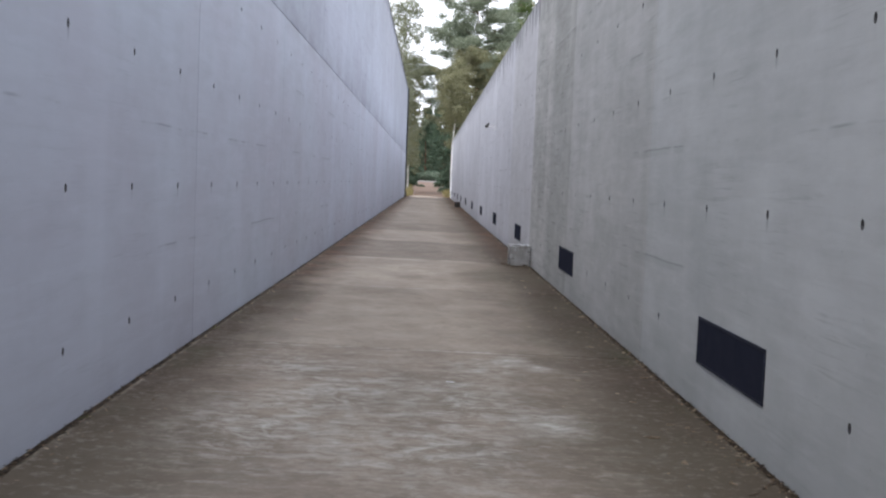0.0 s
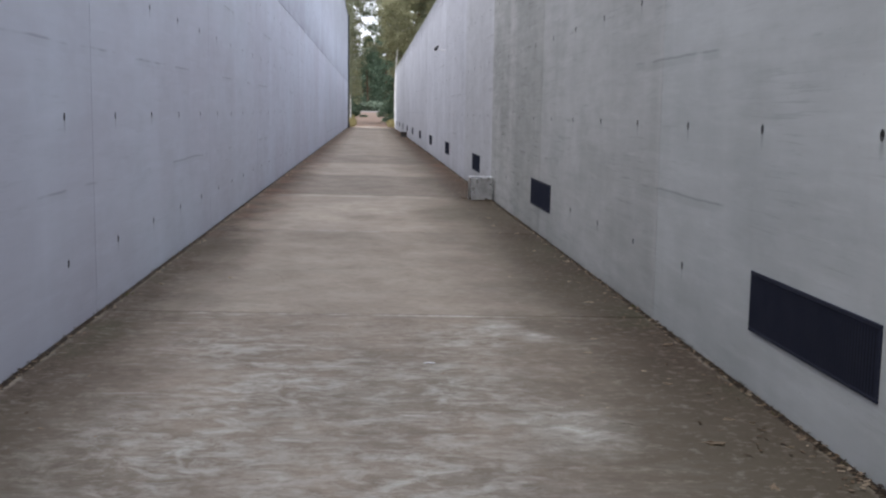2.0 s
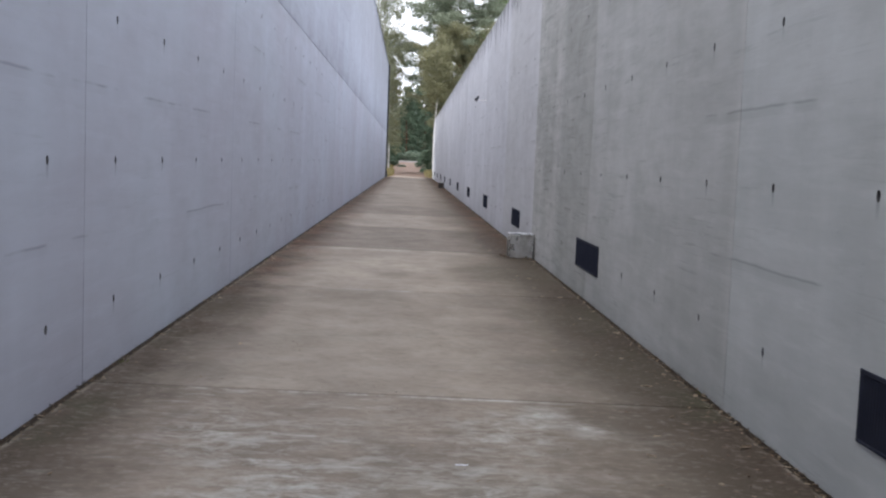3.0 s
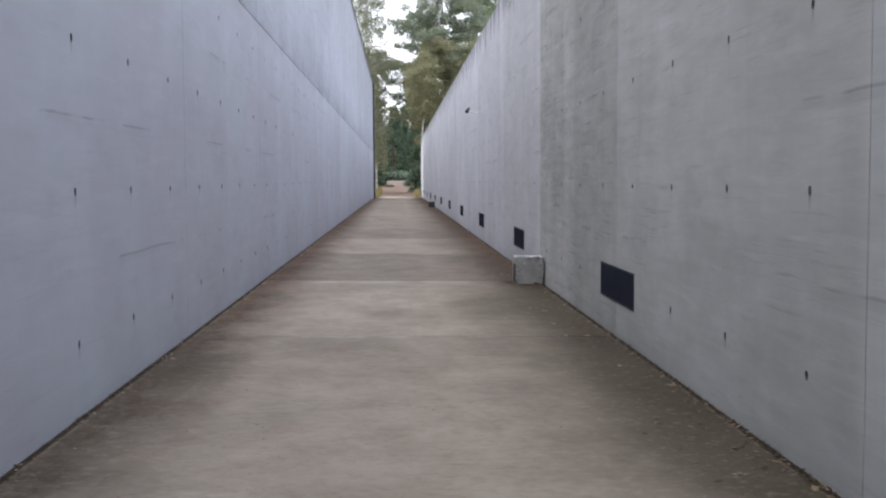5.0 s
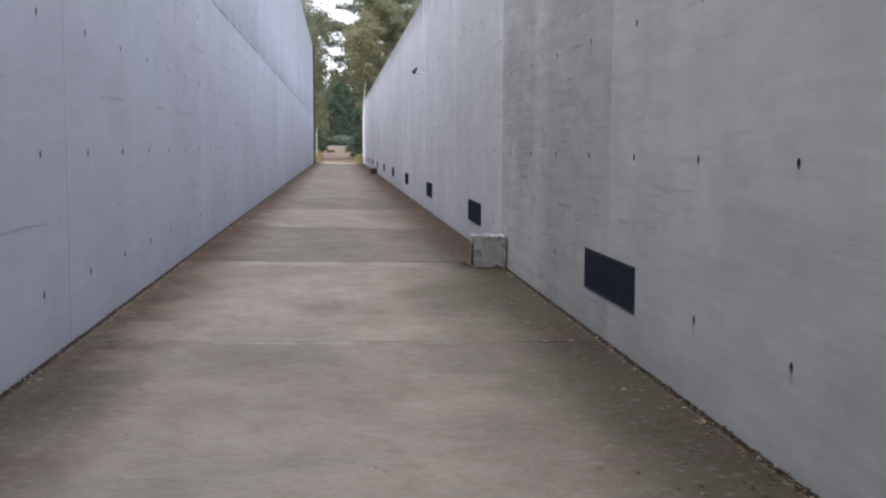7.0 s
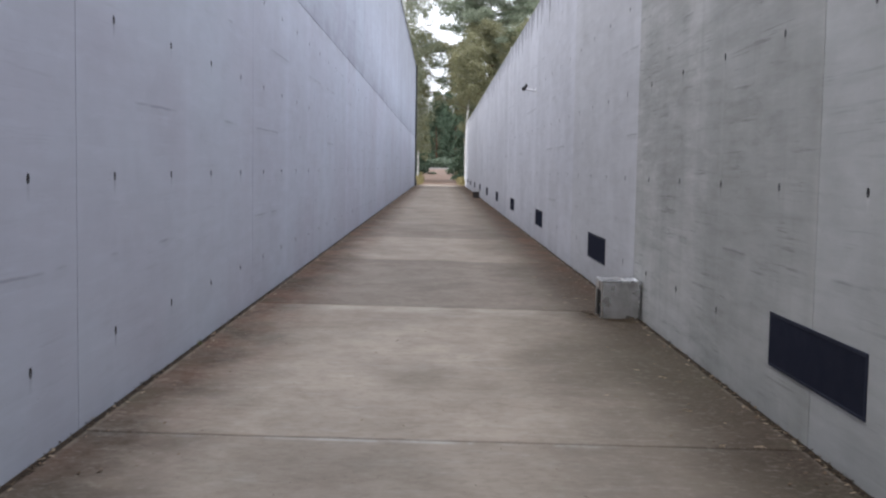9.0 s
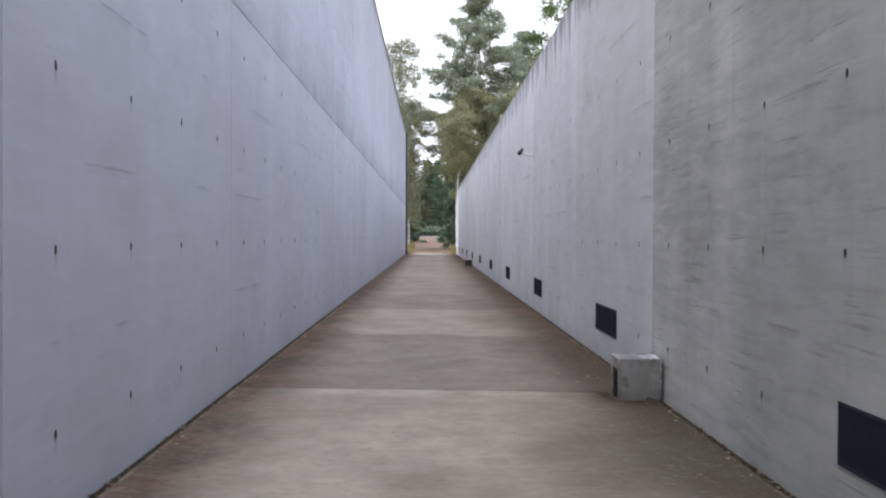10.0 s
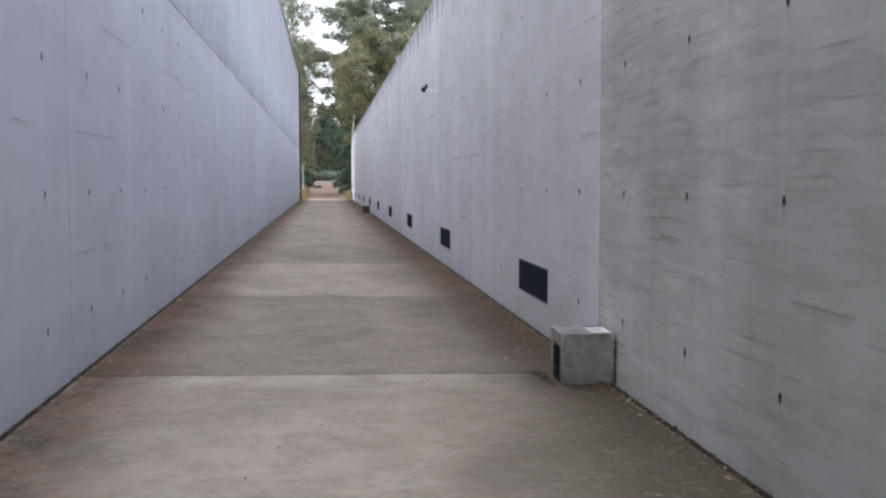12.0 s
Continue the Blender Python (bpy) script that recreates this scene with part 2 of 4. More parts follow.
    spread = m.math("MINIMUM", m.math("MULTIPLY", m.math("ADD", x, 2.0), 0.88), m.math("SUBTRACT", 1.97, x))
    ragged = m.math("ADD", spread, m.math("MULTIPLY", m.math("SUBTRACT", m.noise(m.scaled(at, (1, 0.6, 1)), 1.8, 6, 0.65), 0.5), 0.6))
    grime = m.math("ADD", m.math("SUBTRACT", 1.97, x), m.math("MULTIPLY", m.math("SUBTRACT", m.noise(m.scaled(at, (1, 0.7, 1), (6, 3, 1)), 1.1, 6, 0.65), 0.5), 1.1))
    colour = m.mix(m.math("MULTIPLY", m.span(grime, 0.35, 1.55, 1, 0), 0.82), colour, (0.072, 0.059, 0.044))
    dirt = m.math("MULTIPLY", m.span(ragged, 0.20, 0.80, 1, 0), m.span(m.noise(at, 11, 5, 0.7), 0.25, 0.65, 0.75, 1.0))
    russet = m.math("MULTIPLY", m.span(m.math("ADD", y, m.span(x, -0.5, 0.5, 9, 0)), 19, 28), m.span(m.noise(m.scaled(at, (1, 0.7, 1), (1, 2, 5)), 1.6, 5), 0.38, 0.6))
    mud = m.mix(russet, (0.050, 0.037, 0.027), (0.115, 0.060, 0.039))
    colour = m.mix(m.math("MULTIPLY", dirt, 0.94), colour, mud)
    lip = m.math("MULTIPLY", m.math("MULTIPLY", m.span(m.math("ADD", side, m.math("MULTIPLY", m.noise(m.scaled(at, (1, 2, 1)), 9, 5, 0.7), 0.03)), 0.105, 0.078), m.span(side, 0.040, 0.050)), m.span(m.noise(m.scaled(at, (1, 3, 1)), 1.1, 6, 0.7), 0.44, 0.62))
    colour = m.mix(m.math("MULTIPLY", lip, 0.6), colour, (0.34, 0.295, 0.24))
    moss = m.math("MULTIPLY", m.span(ragged, 0.05, 0.45, 1, 0), m.span(m.noise(m.scaled(at, (1, 1, 1), (2, 7, 3)), 1.4, 5), 0.50, 0.66))
    colour = m.mix(m.math("MULTIPLY", moss, 0.5), colour, (0.050, 0.056, 0.030))
    # dark films placed to fit the camera's view; bleached patches; each with its own ragged outline
    wobble = m.noise(m.scaled(at, (1, 2.0, 1), (3, 3, 3)), 5.0, 6, 0.75)
    broken = m.span(m.noise(m.scaled(at, (1.6, 2.1, 1), (7, 3, 3)), 3.4, 7, 0.74, 0.5), 0.46, 0.62)
    for px, py, wide in FILMS:
        dx, dy = m.math("SUBTRACT", x, px), m.math("MULTIPLY", m.math("SUBTRACT", y, py), 0.55)
        far = m.math("SQRT", m.math("ADD", m.math("MULTIPLY", dx, dx), m.math("MULTIPLY", dy, dy)))
        far = m.math("ADD", far, m.math("MULTIPLY", m.math("SUBTRACT", wobble, 0.5), 1.2 * wide))
        colour = m.mix(m.math("MULTIPLY", m.span(far, 0.3 * wide, 1.5 * wide, 1, 0), 0.62), colour, (0.086, 0.074, 0.054))
    for px, py, wide, much in bleached:
        dx, dy = m.math("SUBTRACT", x, px), m.math("MULTIPLY", m.math("SUBTRACT", y, py), 0.6)
        far = m.math("SQRT", m.math("ADD", m.math("MULTIPLY", dx, dx), m.math("MULTIPLY", dy, dy)))
        far = m.math("ADD", far, m.math("MULTIPLY", m.math("SUBTRACT", wobble, 0.5), 1.5 * wide))
        blot = m.math("MULTIPLY", m.span(far, 0.1 * wide, 1.5 * wide, 1, 0), broken if much < 0.8 else m.span(broken, 0, 1, 0.35, 1))
        colour = m.mix(m.math("MULTIPLY", blot, much), colour, (0.49, 0.475, 0.43))
    mottle = m.noise(m.scaled(at, (1, 1.3, 1), (4, 4, 4)), 13, 6, 0.75)
    colour = m.mix(m.math("MULTIPLY", m.span(mottle, 0.50, 0.70), 0.40), colour, tuple(0.55 * c for c in dark))
    colour = m.mix(m.math("MULTIPLY", m.span(mottle, 0.48, 0.32), 0.22), colour, (0.44, 0.40, 0.35))
    specks = m.span(m.noise(at, 42, 2), 0.71, 0.75)
    colour = m.mix(m.math("MULTIPLY", specks, 0.5), colour, (0.08, 0.065, 0.05))
    tone = m.span(m.random(), 0, 1, 0.9, 1.08)
    grey = m.n.new("ShaderNodeCombineColor")
    for k in range(3):
        m.put(grey.inputs[k], tone)
    colour = m.mix(1.0, colour, grey.outputs[0], "MULTIPLY")
    m.bump(m.math("ADD", m.math("MULTIPLY", broom, 0.7), m.math("MULTIPLY", grit, 0.3)), 0.4, 0.004)
    return m.done(colour, m.span(cloud, 0.3, 0.75, 0.80, 0.95), gloss=0.05)


floor_scrubbed = floor_concrete("floor_scrubbed", (0.292, 0.242, 0.194), (0.200, 0.165, 0.133), 0.27,
                                [(0.86, 6.68, 0.22, 0.85), (0.79, 9.05, 0.14, 0.85), (0.98, 8.72, 0.10, 0.8), (0.5, 8.6, 0.3, 0.6), (0.35, 7.4, 0.4, 0.6),
                                 (-0.9, 6.3, 0.5, 0.6), (-0.5, 7.6, 0.5, 0.6), (-1.0, 8.4, 0.3, 0.6), (0.1, 5.9, 0.5, 0.6)])
floor_smooth = floor_concrete("floor_smooth", (0.425, 0.362, 0.296), (0.322, 0.269, 0.219), 0.2)
floor_dark = floor_concrete("floor_dark", (0.330, 0.281, 0.234), (0.245, 0.207, 0.172), 0.15)


def simple(name, a, b, scale, rough, metal=0.0, relief=0.15, stretch=(1, 1, 1)):
    m = Nodes(name)
    at = m.place()
    f = m.noise(m.scaled(at, stretch), scale, 5, 0.65)
    g = m.noise(at, scale * 9, 3)
    colour = m.mix(m.span(f, 0.32, 0.68), a, b)
    colour = m.mix(m.math("MULTIPLY", m.span(g, 0.5, 0.75), 0.3), colour, tuple(0.6 * c for c in b))
    m.bump(m.math("ADD", f, m.math("MULTIPLY", g, 0.4)), relief, 0.01)
    return m.done(colour, m.span(f, 0.3, 0.7, max(0.05, rough - 0.1), min(1, rough + 0.1)), metal, 0.5 if rough < 0.7 else 0.12)


core_grey = simple("joint_filler", (0.10, 0.10, 0.10), (0.16, 0.155, 0.15), 6, 0.9)
core_pale = simple("pale_joint_filler", (0.26, 0.26, 0.28), (0.34, 0.34, 0.36), 6, 0.9)
hole_plug = simple("tie_hole_plug", (0.15, 0.15, 0.15), (0.24, 0.24, 0.235), 30, 0.9)
# grout colour darkened to paint the shade inside the tie holes
hole_grey = simple("tie_hole_shaded_grout", (0.075, 0.075, 0.08), (0.13, 0.13, 0.135), 30, 0.9)
vent_paint = simple("vent_dark_blue_paint", (0.017, 0.020, 0.034), (0.026, 0.029, 0.044), 8, 0.75)
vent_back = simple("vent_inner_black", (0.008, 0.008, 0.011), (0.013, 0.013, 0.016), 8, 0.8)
steel = simple("brushed_steel", (0.68, 0.69, 0.70), (0.5, 0.5, 0.49), 3, 0.26, 0.95, 0.03, (1, 1, 0.5))


def stained_steel(name):
    m = Nodes(name)
    at = m.place()
    soft = m.noise(m.scaled(at, (1, 1, 0.6)), 5, 4)
    spot = m.noise(m.scaled(at, (1, 1, 1), (4, 2, 8)), 4.5, 3, 0.55)
    brushed = m.noise(m.scaled(at, (40, 40, 1.5)), 3, 3)
    colour = m.mix(m.span(soft, 0.35, 0.65), (0.58, 0.58, 0.575), (0.40, 0.39, 0.37))
    colour = m.mix(m.math("MULTIPLY", m.span(spot, 0.50, 0.72), 0.6), colour, (0.18, 0.165, 0.14))
    m.bump(brushed, 0.05, 0.002)
    return m.done(colour, m.span(spot, 0.4, 0.7, 0.24, 0.5), 0.95)


steel_dull = stained_steel("dull_stained_steel")
dark_box = simple("dark_box_metal", (0.035, 0.033, 0.035), (0.06, 0.05, 0.045), 7, 0.6, 0.3)
paper = simple("white_label_paper", (0.82, 0.83, 0.85), (0.74, 0.75, 0.77), 12, 0.5)
print_grey = simple("label_print", (0.20, 0.21, 0.24), (0.28, 0.28, 0.30), 20, 0.6)
black_metal = simple("black_lamp_metal", (0.02, 0.02, 0.022), (0.035, 0.035, 0.04), 12, 0.45)
white_metal = simple("white_painted_bracket", (0.78, 0.78, 0.8), (0.68, 0.68, 0.7), 12, 0.45)
flashing = simple("dark_zinc_flashing", (0.03, 0.032, 0.038), (0.055, 0.057, 0.065), 5, 0.6, 0.2)
gutter_dirt = simple("gutter_dirt", (0.022, 0.017, 0.013), (0.055, 0.040, 0.028), 14, 0.95, 0, 0.6)
soil = simple("forest_soil", (0.10, 0.09, 0.05), (0.16, 0.13, 0.075), 0.6, 0.95, 0, 0.5)
gravel = simple("leaf_strewn_gravel_road", (0.175, 0.115, 0.085), (0.14, 0.105, 0.083), 0.35, 0.9, 0, 0.4)
gravel_far = simple("pale_gravel_road", (0.20, 0.185, 0.17), (0.17, 0.158, 0.145), 0.2, 0.9, 0, 0.3)
bark = simple("pine_bark", (0.11, 0.075, 0.055), (0.17, 0.105, 0.065), 3, 0.9, 0, 0.7, (3, 3, 0.6))
birch_bark = simple("birch_bark", (0.66, 0.65, 0.62), (0.24, 0.23, 0.22), 2.2, 0.7, 0, 0.3, (0.5, 0.5, 3))


def foliage(name, a, b):
    m = Nodes(name)
    r = m.n.new("ShaderNodeNewGeometry").outputs["Random Per Island"]
    f = m.noise(m.place(), 0.45, 3)
    colour = m.mix(m.math("ADD", m.math("MULTIPLY", r, 0.6), m.math("MULTIPLY", f, 0.4)), a, b)
    mat = m.done(colour, 0.7, gloss=0.2)
    glow = m.n.new("ShaderNodeBsdfTranslucent")
    m.put(glow.inputs[0], colour)
    both = m.n.new("ShaderNodeMixShader")
    both.inputs[0].default_value = 0.5
    m.l.new(m.bsdf.outputs[0], both.inputs[1])
    m.l.new(glow.outputs[0], both.inputs[2])
    m.l.new(both.outputs[0], m.n["Material Output"].inputs[0])
    return mat


needles = foliage("pine_needles", (0.15, 0.185, 0.135), (0.40, 0.44, 0.33))
needles_dark = foliage("spruce_needles", (0.065, 0.10, 0.072), (0.17, 0.23, 0.155))
leaves_birch = foliage("birch_leaves", (0.165, 0.185, 0.125), (0.36, 0.37, 0.26))
leaves_bright = foliage("bright_leaves", (0.065, 0.10, 0.035), (0.17, 0.225, 0.085))
leaves_olive = foliage("olive_leaves", (0.175, 0.178, 0.105), (0.39, 0.38, 0.24))
# distance haze is put into this paler, greyer leaf colour
leaves_far = foliage("far_bush_haze_leaves", (0.12, 0.16, 0.12), (0.24, 0.29, 0.21))
grass_dry = foliage("dry_grass", (0.16, 0.145, 0.06), (0.36, 0.30, 0.15))
weed_green = foliage("weed_green", (0.06, 0.10, 0.02), (0.16, 0.17, 0.05))
litter_brown = foliage("crumbled_litter", (0.03, 0.02, 0.014), (0.27, 0.195, 0.13))
leaf_brown = foliage("fallen_leaf_brown", (0.17, 0.115, 0.07), (0.58, 0.48, 0.36))


# ---- mesh helpers ----
def mesh_of(name, bm, *mats):
    me = bpy.data.meshes.new(name)
    bm.to_mesh(me)
    bm.free()
    for mat in mats:
        me.materials.append(mat)
    return me


def part(name, bm, mat, parent, label=""):
    ob = new(name, mesh_of(name, bm, mat))
    ob.parent = parent
    return tagged(ob, label)


def box(bm, x0, x1, y0, y1, z0, z1, bevel=0.0):
    before = set(bm.faces)
    made = bmesh.ops.create_cube(bm, size=1, matrix=Matrix.Translation(((x0 + x1) / 2, (y0 + y1) / 2, (z0 + z1) / 2)) @ Matrix.Diagonal((x1 - x0, y1 - y0, z1 - z0, 1)))
    if bevel:
        edges = list({e for v in made["verts"] for e in v.link_edges})
        bmesh.ops.bevel(bm, geom=edges, offset=bevel, segments=2, affect="EDGES", profile=0.5)
    return [f for f in bm.faces if f not in before]


def boxed(*args, **kw):
    bm = bmesh.new()
    box(bm, *args, **kw)
    return bm


def tube(bm, a, b, r0, r1, sides=8):
    a, b = Vector(a), Vector(b)
    turn = (b - a).to_track_quat("Z", "Y").to_matrix().to_4x4()
    bmesh.ops.create_cone(bm, cap_ends=True, segments=sides, radius1=r0, radius2=r1, depth=(b - a).length,
                          matrix=Matrix.Translation((a + b) / 2) @ turn)


# ---- ground ----
X_LEFT, X_RIGHT = -2.0, 1.974
END_LEFT, END_RIGHT, START = 91.3, 95.6, -22.3
H_LEFT, H_RIGHT, JOINT = 9.17, 5.0, 3.68


def climb(y):
    """Height of the ground: level along the passage, then a gentle climb into the forest."""
    return max(0.0, 0.0105 * (y - 98)) if y < 340 else 0.0105 * 242


bm = bmesh.new()
across, along = [-1500, -300, -60, -15, -4, 4, 15, 60, 300, 1500], [-900, -60, 98, 120, 160, 220, 340, 700, 2200]
grid = [[bm.verts.new((gx, gy, climb(gy) - 0.16)) for gx in across] for gy in along]
for j in range(len(along) - 1):
    for i in range(len(across) - 1):
        bm.faces.new((grid[j][i], grid[j][i + 1], grid[j + 1][i + 1], grid[j + 1][i]))
ground = tagged(new("ground", mesh_of("ground", bm, soil)), "brown forest ground with dry grass and needles", "ground", kind="structure")


def ribbon(name, mat, stations, z, label):
    """A strip of road: stations of (y, x from, x to)."""
    bm = bmesh.new()
    last = None
    for y, a, b in stations:
        h = z + climb(y)
        pair = [bm.verts.new((a, y, h)), bm.verts.new((b, y, h)), bm.verts.new((a - 0.1, y, h - 0.2)), bm.verts.new((b + 0.1, y, h - 0.2))]
        if last:
            bm.faces.new((last[0], last[1], pair[1], pair[0]))
            bm.faces.new((last[2], last[0], pair[0], pair[2]))
            bm.faces.new((last[1], last[3], pair[3], pair[1]))
        last = pair
    return tagged(new(name, mesh_of(name, bm, mat)), label, "road", kind="structure")


ribbon("road", gravel, [(96.4, -2.0, 2.1), (104, -1.9, 2.1), (118, -1.7, 1.9), (135, -2.0, 2.2), (165, -2.6, 2.6), (200, -3.2, 3.2)], -0.02, "reddish gravel road strewn with fallen leaves")
ribbon("road_2", gravel_far, [(200.05, -3.4, 3.4), (260, -5.2, 4.6), (330, -7, 6), (420, -9, 7.5)], -0.02, "pale gravel road running into the forest")

# ---- walls ----
Y_SEAMS_R = [RIGHT_FIRST + COLUMN * (4 * j - 0.5) for j in range(-5, 17)]
Y_SEAMS_L = [LEFT_FIRST + COLUMN * (4 * j - 1.5) for j in range(-5, 17)]
VENT_PITCH, VENT_FIRST = 8.10, 6.75
VENTS = [VENT_FIRST + VENT_PITCH * k for k in range(0, 11)]
LIPS = 0.006


def panel_mesh(name, width, z_edges, skip, mats, side, holes=True):
    """One cast bay in its own plane: y along, z up, face at x = 0, with a dished hole in each cell."""
    bm = bmesh.new()
    columns = max(1, round(width / COLUMN))
    cell = width / columns

    def vert(x, y, z):
        return bm.verts.new((x * side, y, z))

    def quad(*pts, mat=0):
        f = bm.faces.new([vert(*p) for p in pts])
        f.material_index = mat
        return f

    n = 10
    for c in range(columns):
        y0, y1 = c * cell + (LIPS if c == 0 else 0), (c + 1) * cell - (LIPS if c == columns - 1 else 0)
        for r in range(len(z_edges) - 1):
            z0, z1 = z_edges[r], z_edges[r + 1]
            cy, cz = (c + 0.5) * cell, ROWS_Z[r] if r < len(ROWS_Z) else None
            if not holes or cz is None or (c, r) in skip:
                quad((0, y0, z0), (0, y1, z0), (0, y1, z1), (0, y0, z1))
                continue
            inner, deep = [], []
            for k in range(n):
                a = 2 * math.pi * (k + 0.5) / n
                inner.append(vert(0, cy + 0.021 * math.cos(a), cz + 0.027 * math.sin(a)))
                deep.append(vert(-0.022, cy + 0.017 * math.cos(a), cz + 0.020 * math.sin(a)))
            corner = [vert(0, y1, z1), vert(0, y0, z1), vert(0, y0, z0), vert(0, y1, z0)]
            groups = [(0, 1, 2), (2, 3, 4, 5), (5, 6, 7), (7, 8, 9, 0)]
            for q, g in enumerate(groups):
                bm.faces.new([corner[q], corner[(q + 1) % 4]] + [inner[i] for i in reversed(g)])
            for k in range(n):
                f = bm.faces.new((inner[k], inner[(k + 1) % n], deep[(k + 1) % n], deep[k]))
                f.material_index = 1
            f = bm.faces.new(deep)
            f.material_index = 2
    w, z0, z1, d = width - LIPS, z_edges[0], z_edges[-1], -0.045
    quad((0, LIPS, z0), (d, LIPS, z0), (d, LIPS, z1), (0, LIPS, z1))
    quad((0, w, z0), (d, w, z0), (d, w, z1), (0, w, z1))
    quad((0, LIPS, z1), (0, w, z1), (d, w, z1), (d, LIPS, z1))
    quad((0, LIPS, z0), (0, w, z0), (d, w, z0), (d, LIPS, z0))
    bmesh.ops.remove_doubles(bm, verts=bm.verts, dist=0.0004)
    bmesh.ops.recalc_face_normals(bm, faces=bm.faces)
    return mesh_of(name, bm, *mats)


wall_left = tagged(new("wall_left", mesh_of("wall_left", boxed(X_LEFT - 0.45, X_LEFT - 0.04, Y_SEAMS_L[0], END_LEFT, -0.3, H_LEFT - 0.01), core_pale)),
                   "tall pale grey cast concrete retaining wall with tie holes", "wall", kind="structure")
wall_right = tagged(new("wall_right", mesh_of("wall_right", boxed(X_RIGHT + 0.04, X_RIGHT + 0.40, Y_SEAMS_R[0], END_RIGHT, -0.3, H_RIGHT - 0.01), core_grey)),
                    "grey cast concrete wall with low dark vents and tie holes", "wall", kind="structure")

Z_CELLS = [-0.28, 0.945, 1.865, 2.785, JOINT - 0.012]
cache = {}


def panels(wall, face_x, side, seams, end, z_edges, pick, skips, holes=True):
    for j, y in enumerate(seams):
        width = min(COLUMN * 4, end - y)
        if width < 0.3:
            continue
        skip = skips(y, width)
        mat = pick(j)
        key = (face_x, round(width, 3), tuple(z_edges), tuple(sorted(skip)), mat.name)
        if key not in cache:
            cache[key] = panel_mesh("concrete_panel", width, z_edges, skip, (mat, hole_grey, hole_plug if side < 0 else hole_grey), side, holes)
        ob = new("concrete_panel", cache[key])
        ob.parent = wall
        ob.location = (face_x, y, 0)


def vent_cells(y, width):
    out = set()
    for c in range(4):
        cy = y + (c + 0.5) * COLUMN
        if any(abs(cy - v) < 0.80 for v in VENTS):
            out.add((c, 0))
    return out


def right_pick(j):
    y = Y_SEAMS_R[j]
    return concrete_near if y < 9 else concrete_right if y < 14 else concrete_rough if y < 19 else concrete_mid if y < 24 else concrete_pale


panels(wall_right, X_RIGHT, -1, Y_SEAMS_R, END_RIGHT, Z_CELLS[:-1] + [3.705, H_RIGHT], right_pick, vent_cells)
panels(wall_left, X_LEFT, 1, Y_SEAMS_L, END_LEFT, Z_CELLS, lambda j: concrete_left, lambda y, w: set())
panels(wall_left, X_LEFT - 0.012, 1, Y_SEAMS_L, END_LEFT, [JOINT + 0.013, H_LEFT], lambda j: concrete_upper, lambda y, w: set(), holes=False)
part("coping", boxed(X_LEFT - 0.48, X_LEFT + 0.015, Y_SEAMS_L[0], END_LEFT + 0.03, H_LEFT, H_LEFT + 0.07, bevel=0.008), flashing, wall_left, "dark metal coping strip")
part("end_post", boxed(X_LEFT - 0.46, X_LEFT + 0.11, END_LEFT + 0.004, END_LEFT + 0.12, -0.2, H_LEFT - 0.02, bevel=0.01), flashing, wall_left, "dark metal edge of the wall end")

# ---- floor slabs ----
JOINTS = [-22.2, -17.48, -12.09, -6.70, -1.31, 4.08, 9.46, 14.76, 20.24, 25.80] + [25.80 + 5.4 * k for k in range(1, 13)] + [96.4]
SLAB_X0, SLAB_X1 = X_LEFT + 0.045, X_RIGHT - 0.055
Z_AT_LEFT, Z_AT_RIGHT = 0.055, 0.008
bed = boxed(X_LEFT - 0.02, X_RIGHT + 0.02, JOINTS[0], JOINTS[-1], -0.30, -0.004)
for v in bed.verts:
    if v.co.z > -0.1 and v.co.x < 0:
        v.co.z = 0.046
floor = tagged(new("floor", mesh_of("floor", bed, gutter_dirt)),
               "brown-grey concrete path slabs with dirt along the walls", "floor", kind="structure")
SLAB_LOOK = {4.08: floor_scrubbed, -1.31: floor_scrubbed, 9.46: floor_smooth, 14.76: floor_smooth, 20.24: floor_dark, 25.80: floor_smooth, 31.20: floor_dark}
for a, b in zip(JOINTS, JOINTS[1:]):
    bm = boxed(SLAB_X0, SLAB_X1, a + 0.015, b - 0.015, -0.2, 0.0, bevel=0.012)
    for v in bm.verts:
        if v.co.z > -0.1:
            v.co.z += Z_AT_LEFT + (Z_AT_RIGHT - Z_AT_LEFT) * (v.co.x - X_LEFT) / (X_RIGHT - X_LEFT)
    part("concrete_slab", bm, SLAB_LOOK.get(round(a, 2), floor_smooth), floor)


def floor_z(x):
    return Z_AT_LEFT + (Z_AT_RIGHT - Z_AT_LEFT) * (x - X_LEFT) / (X_RIGHT - X_LEFT)


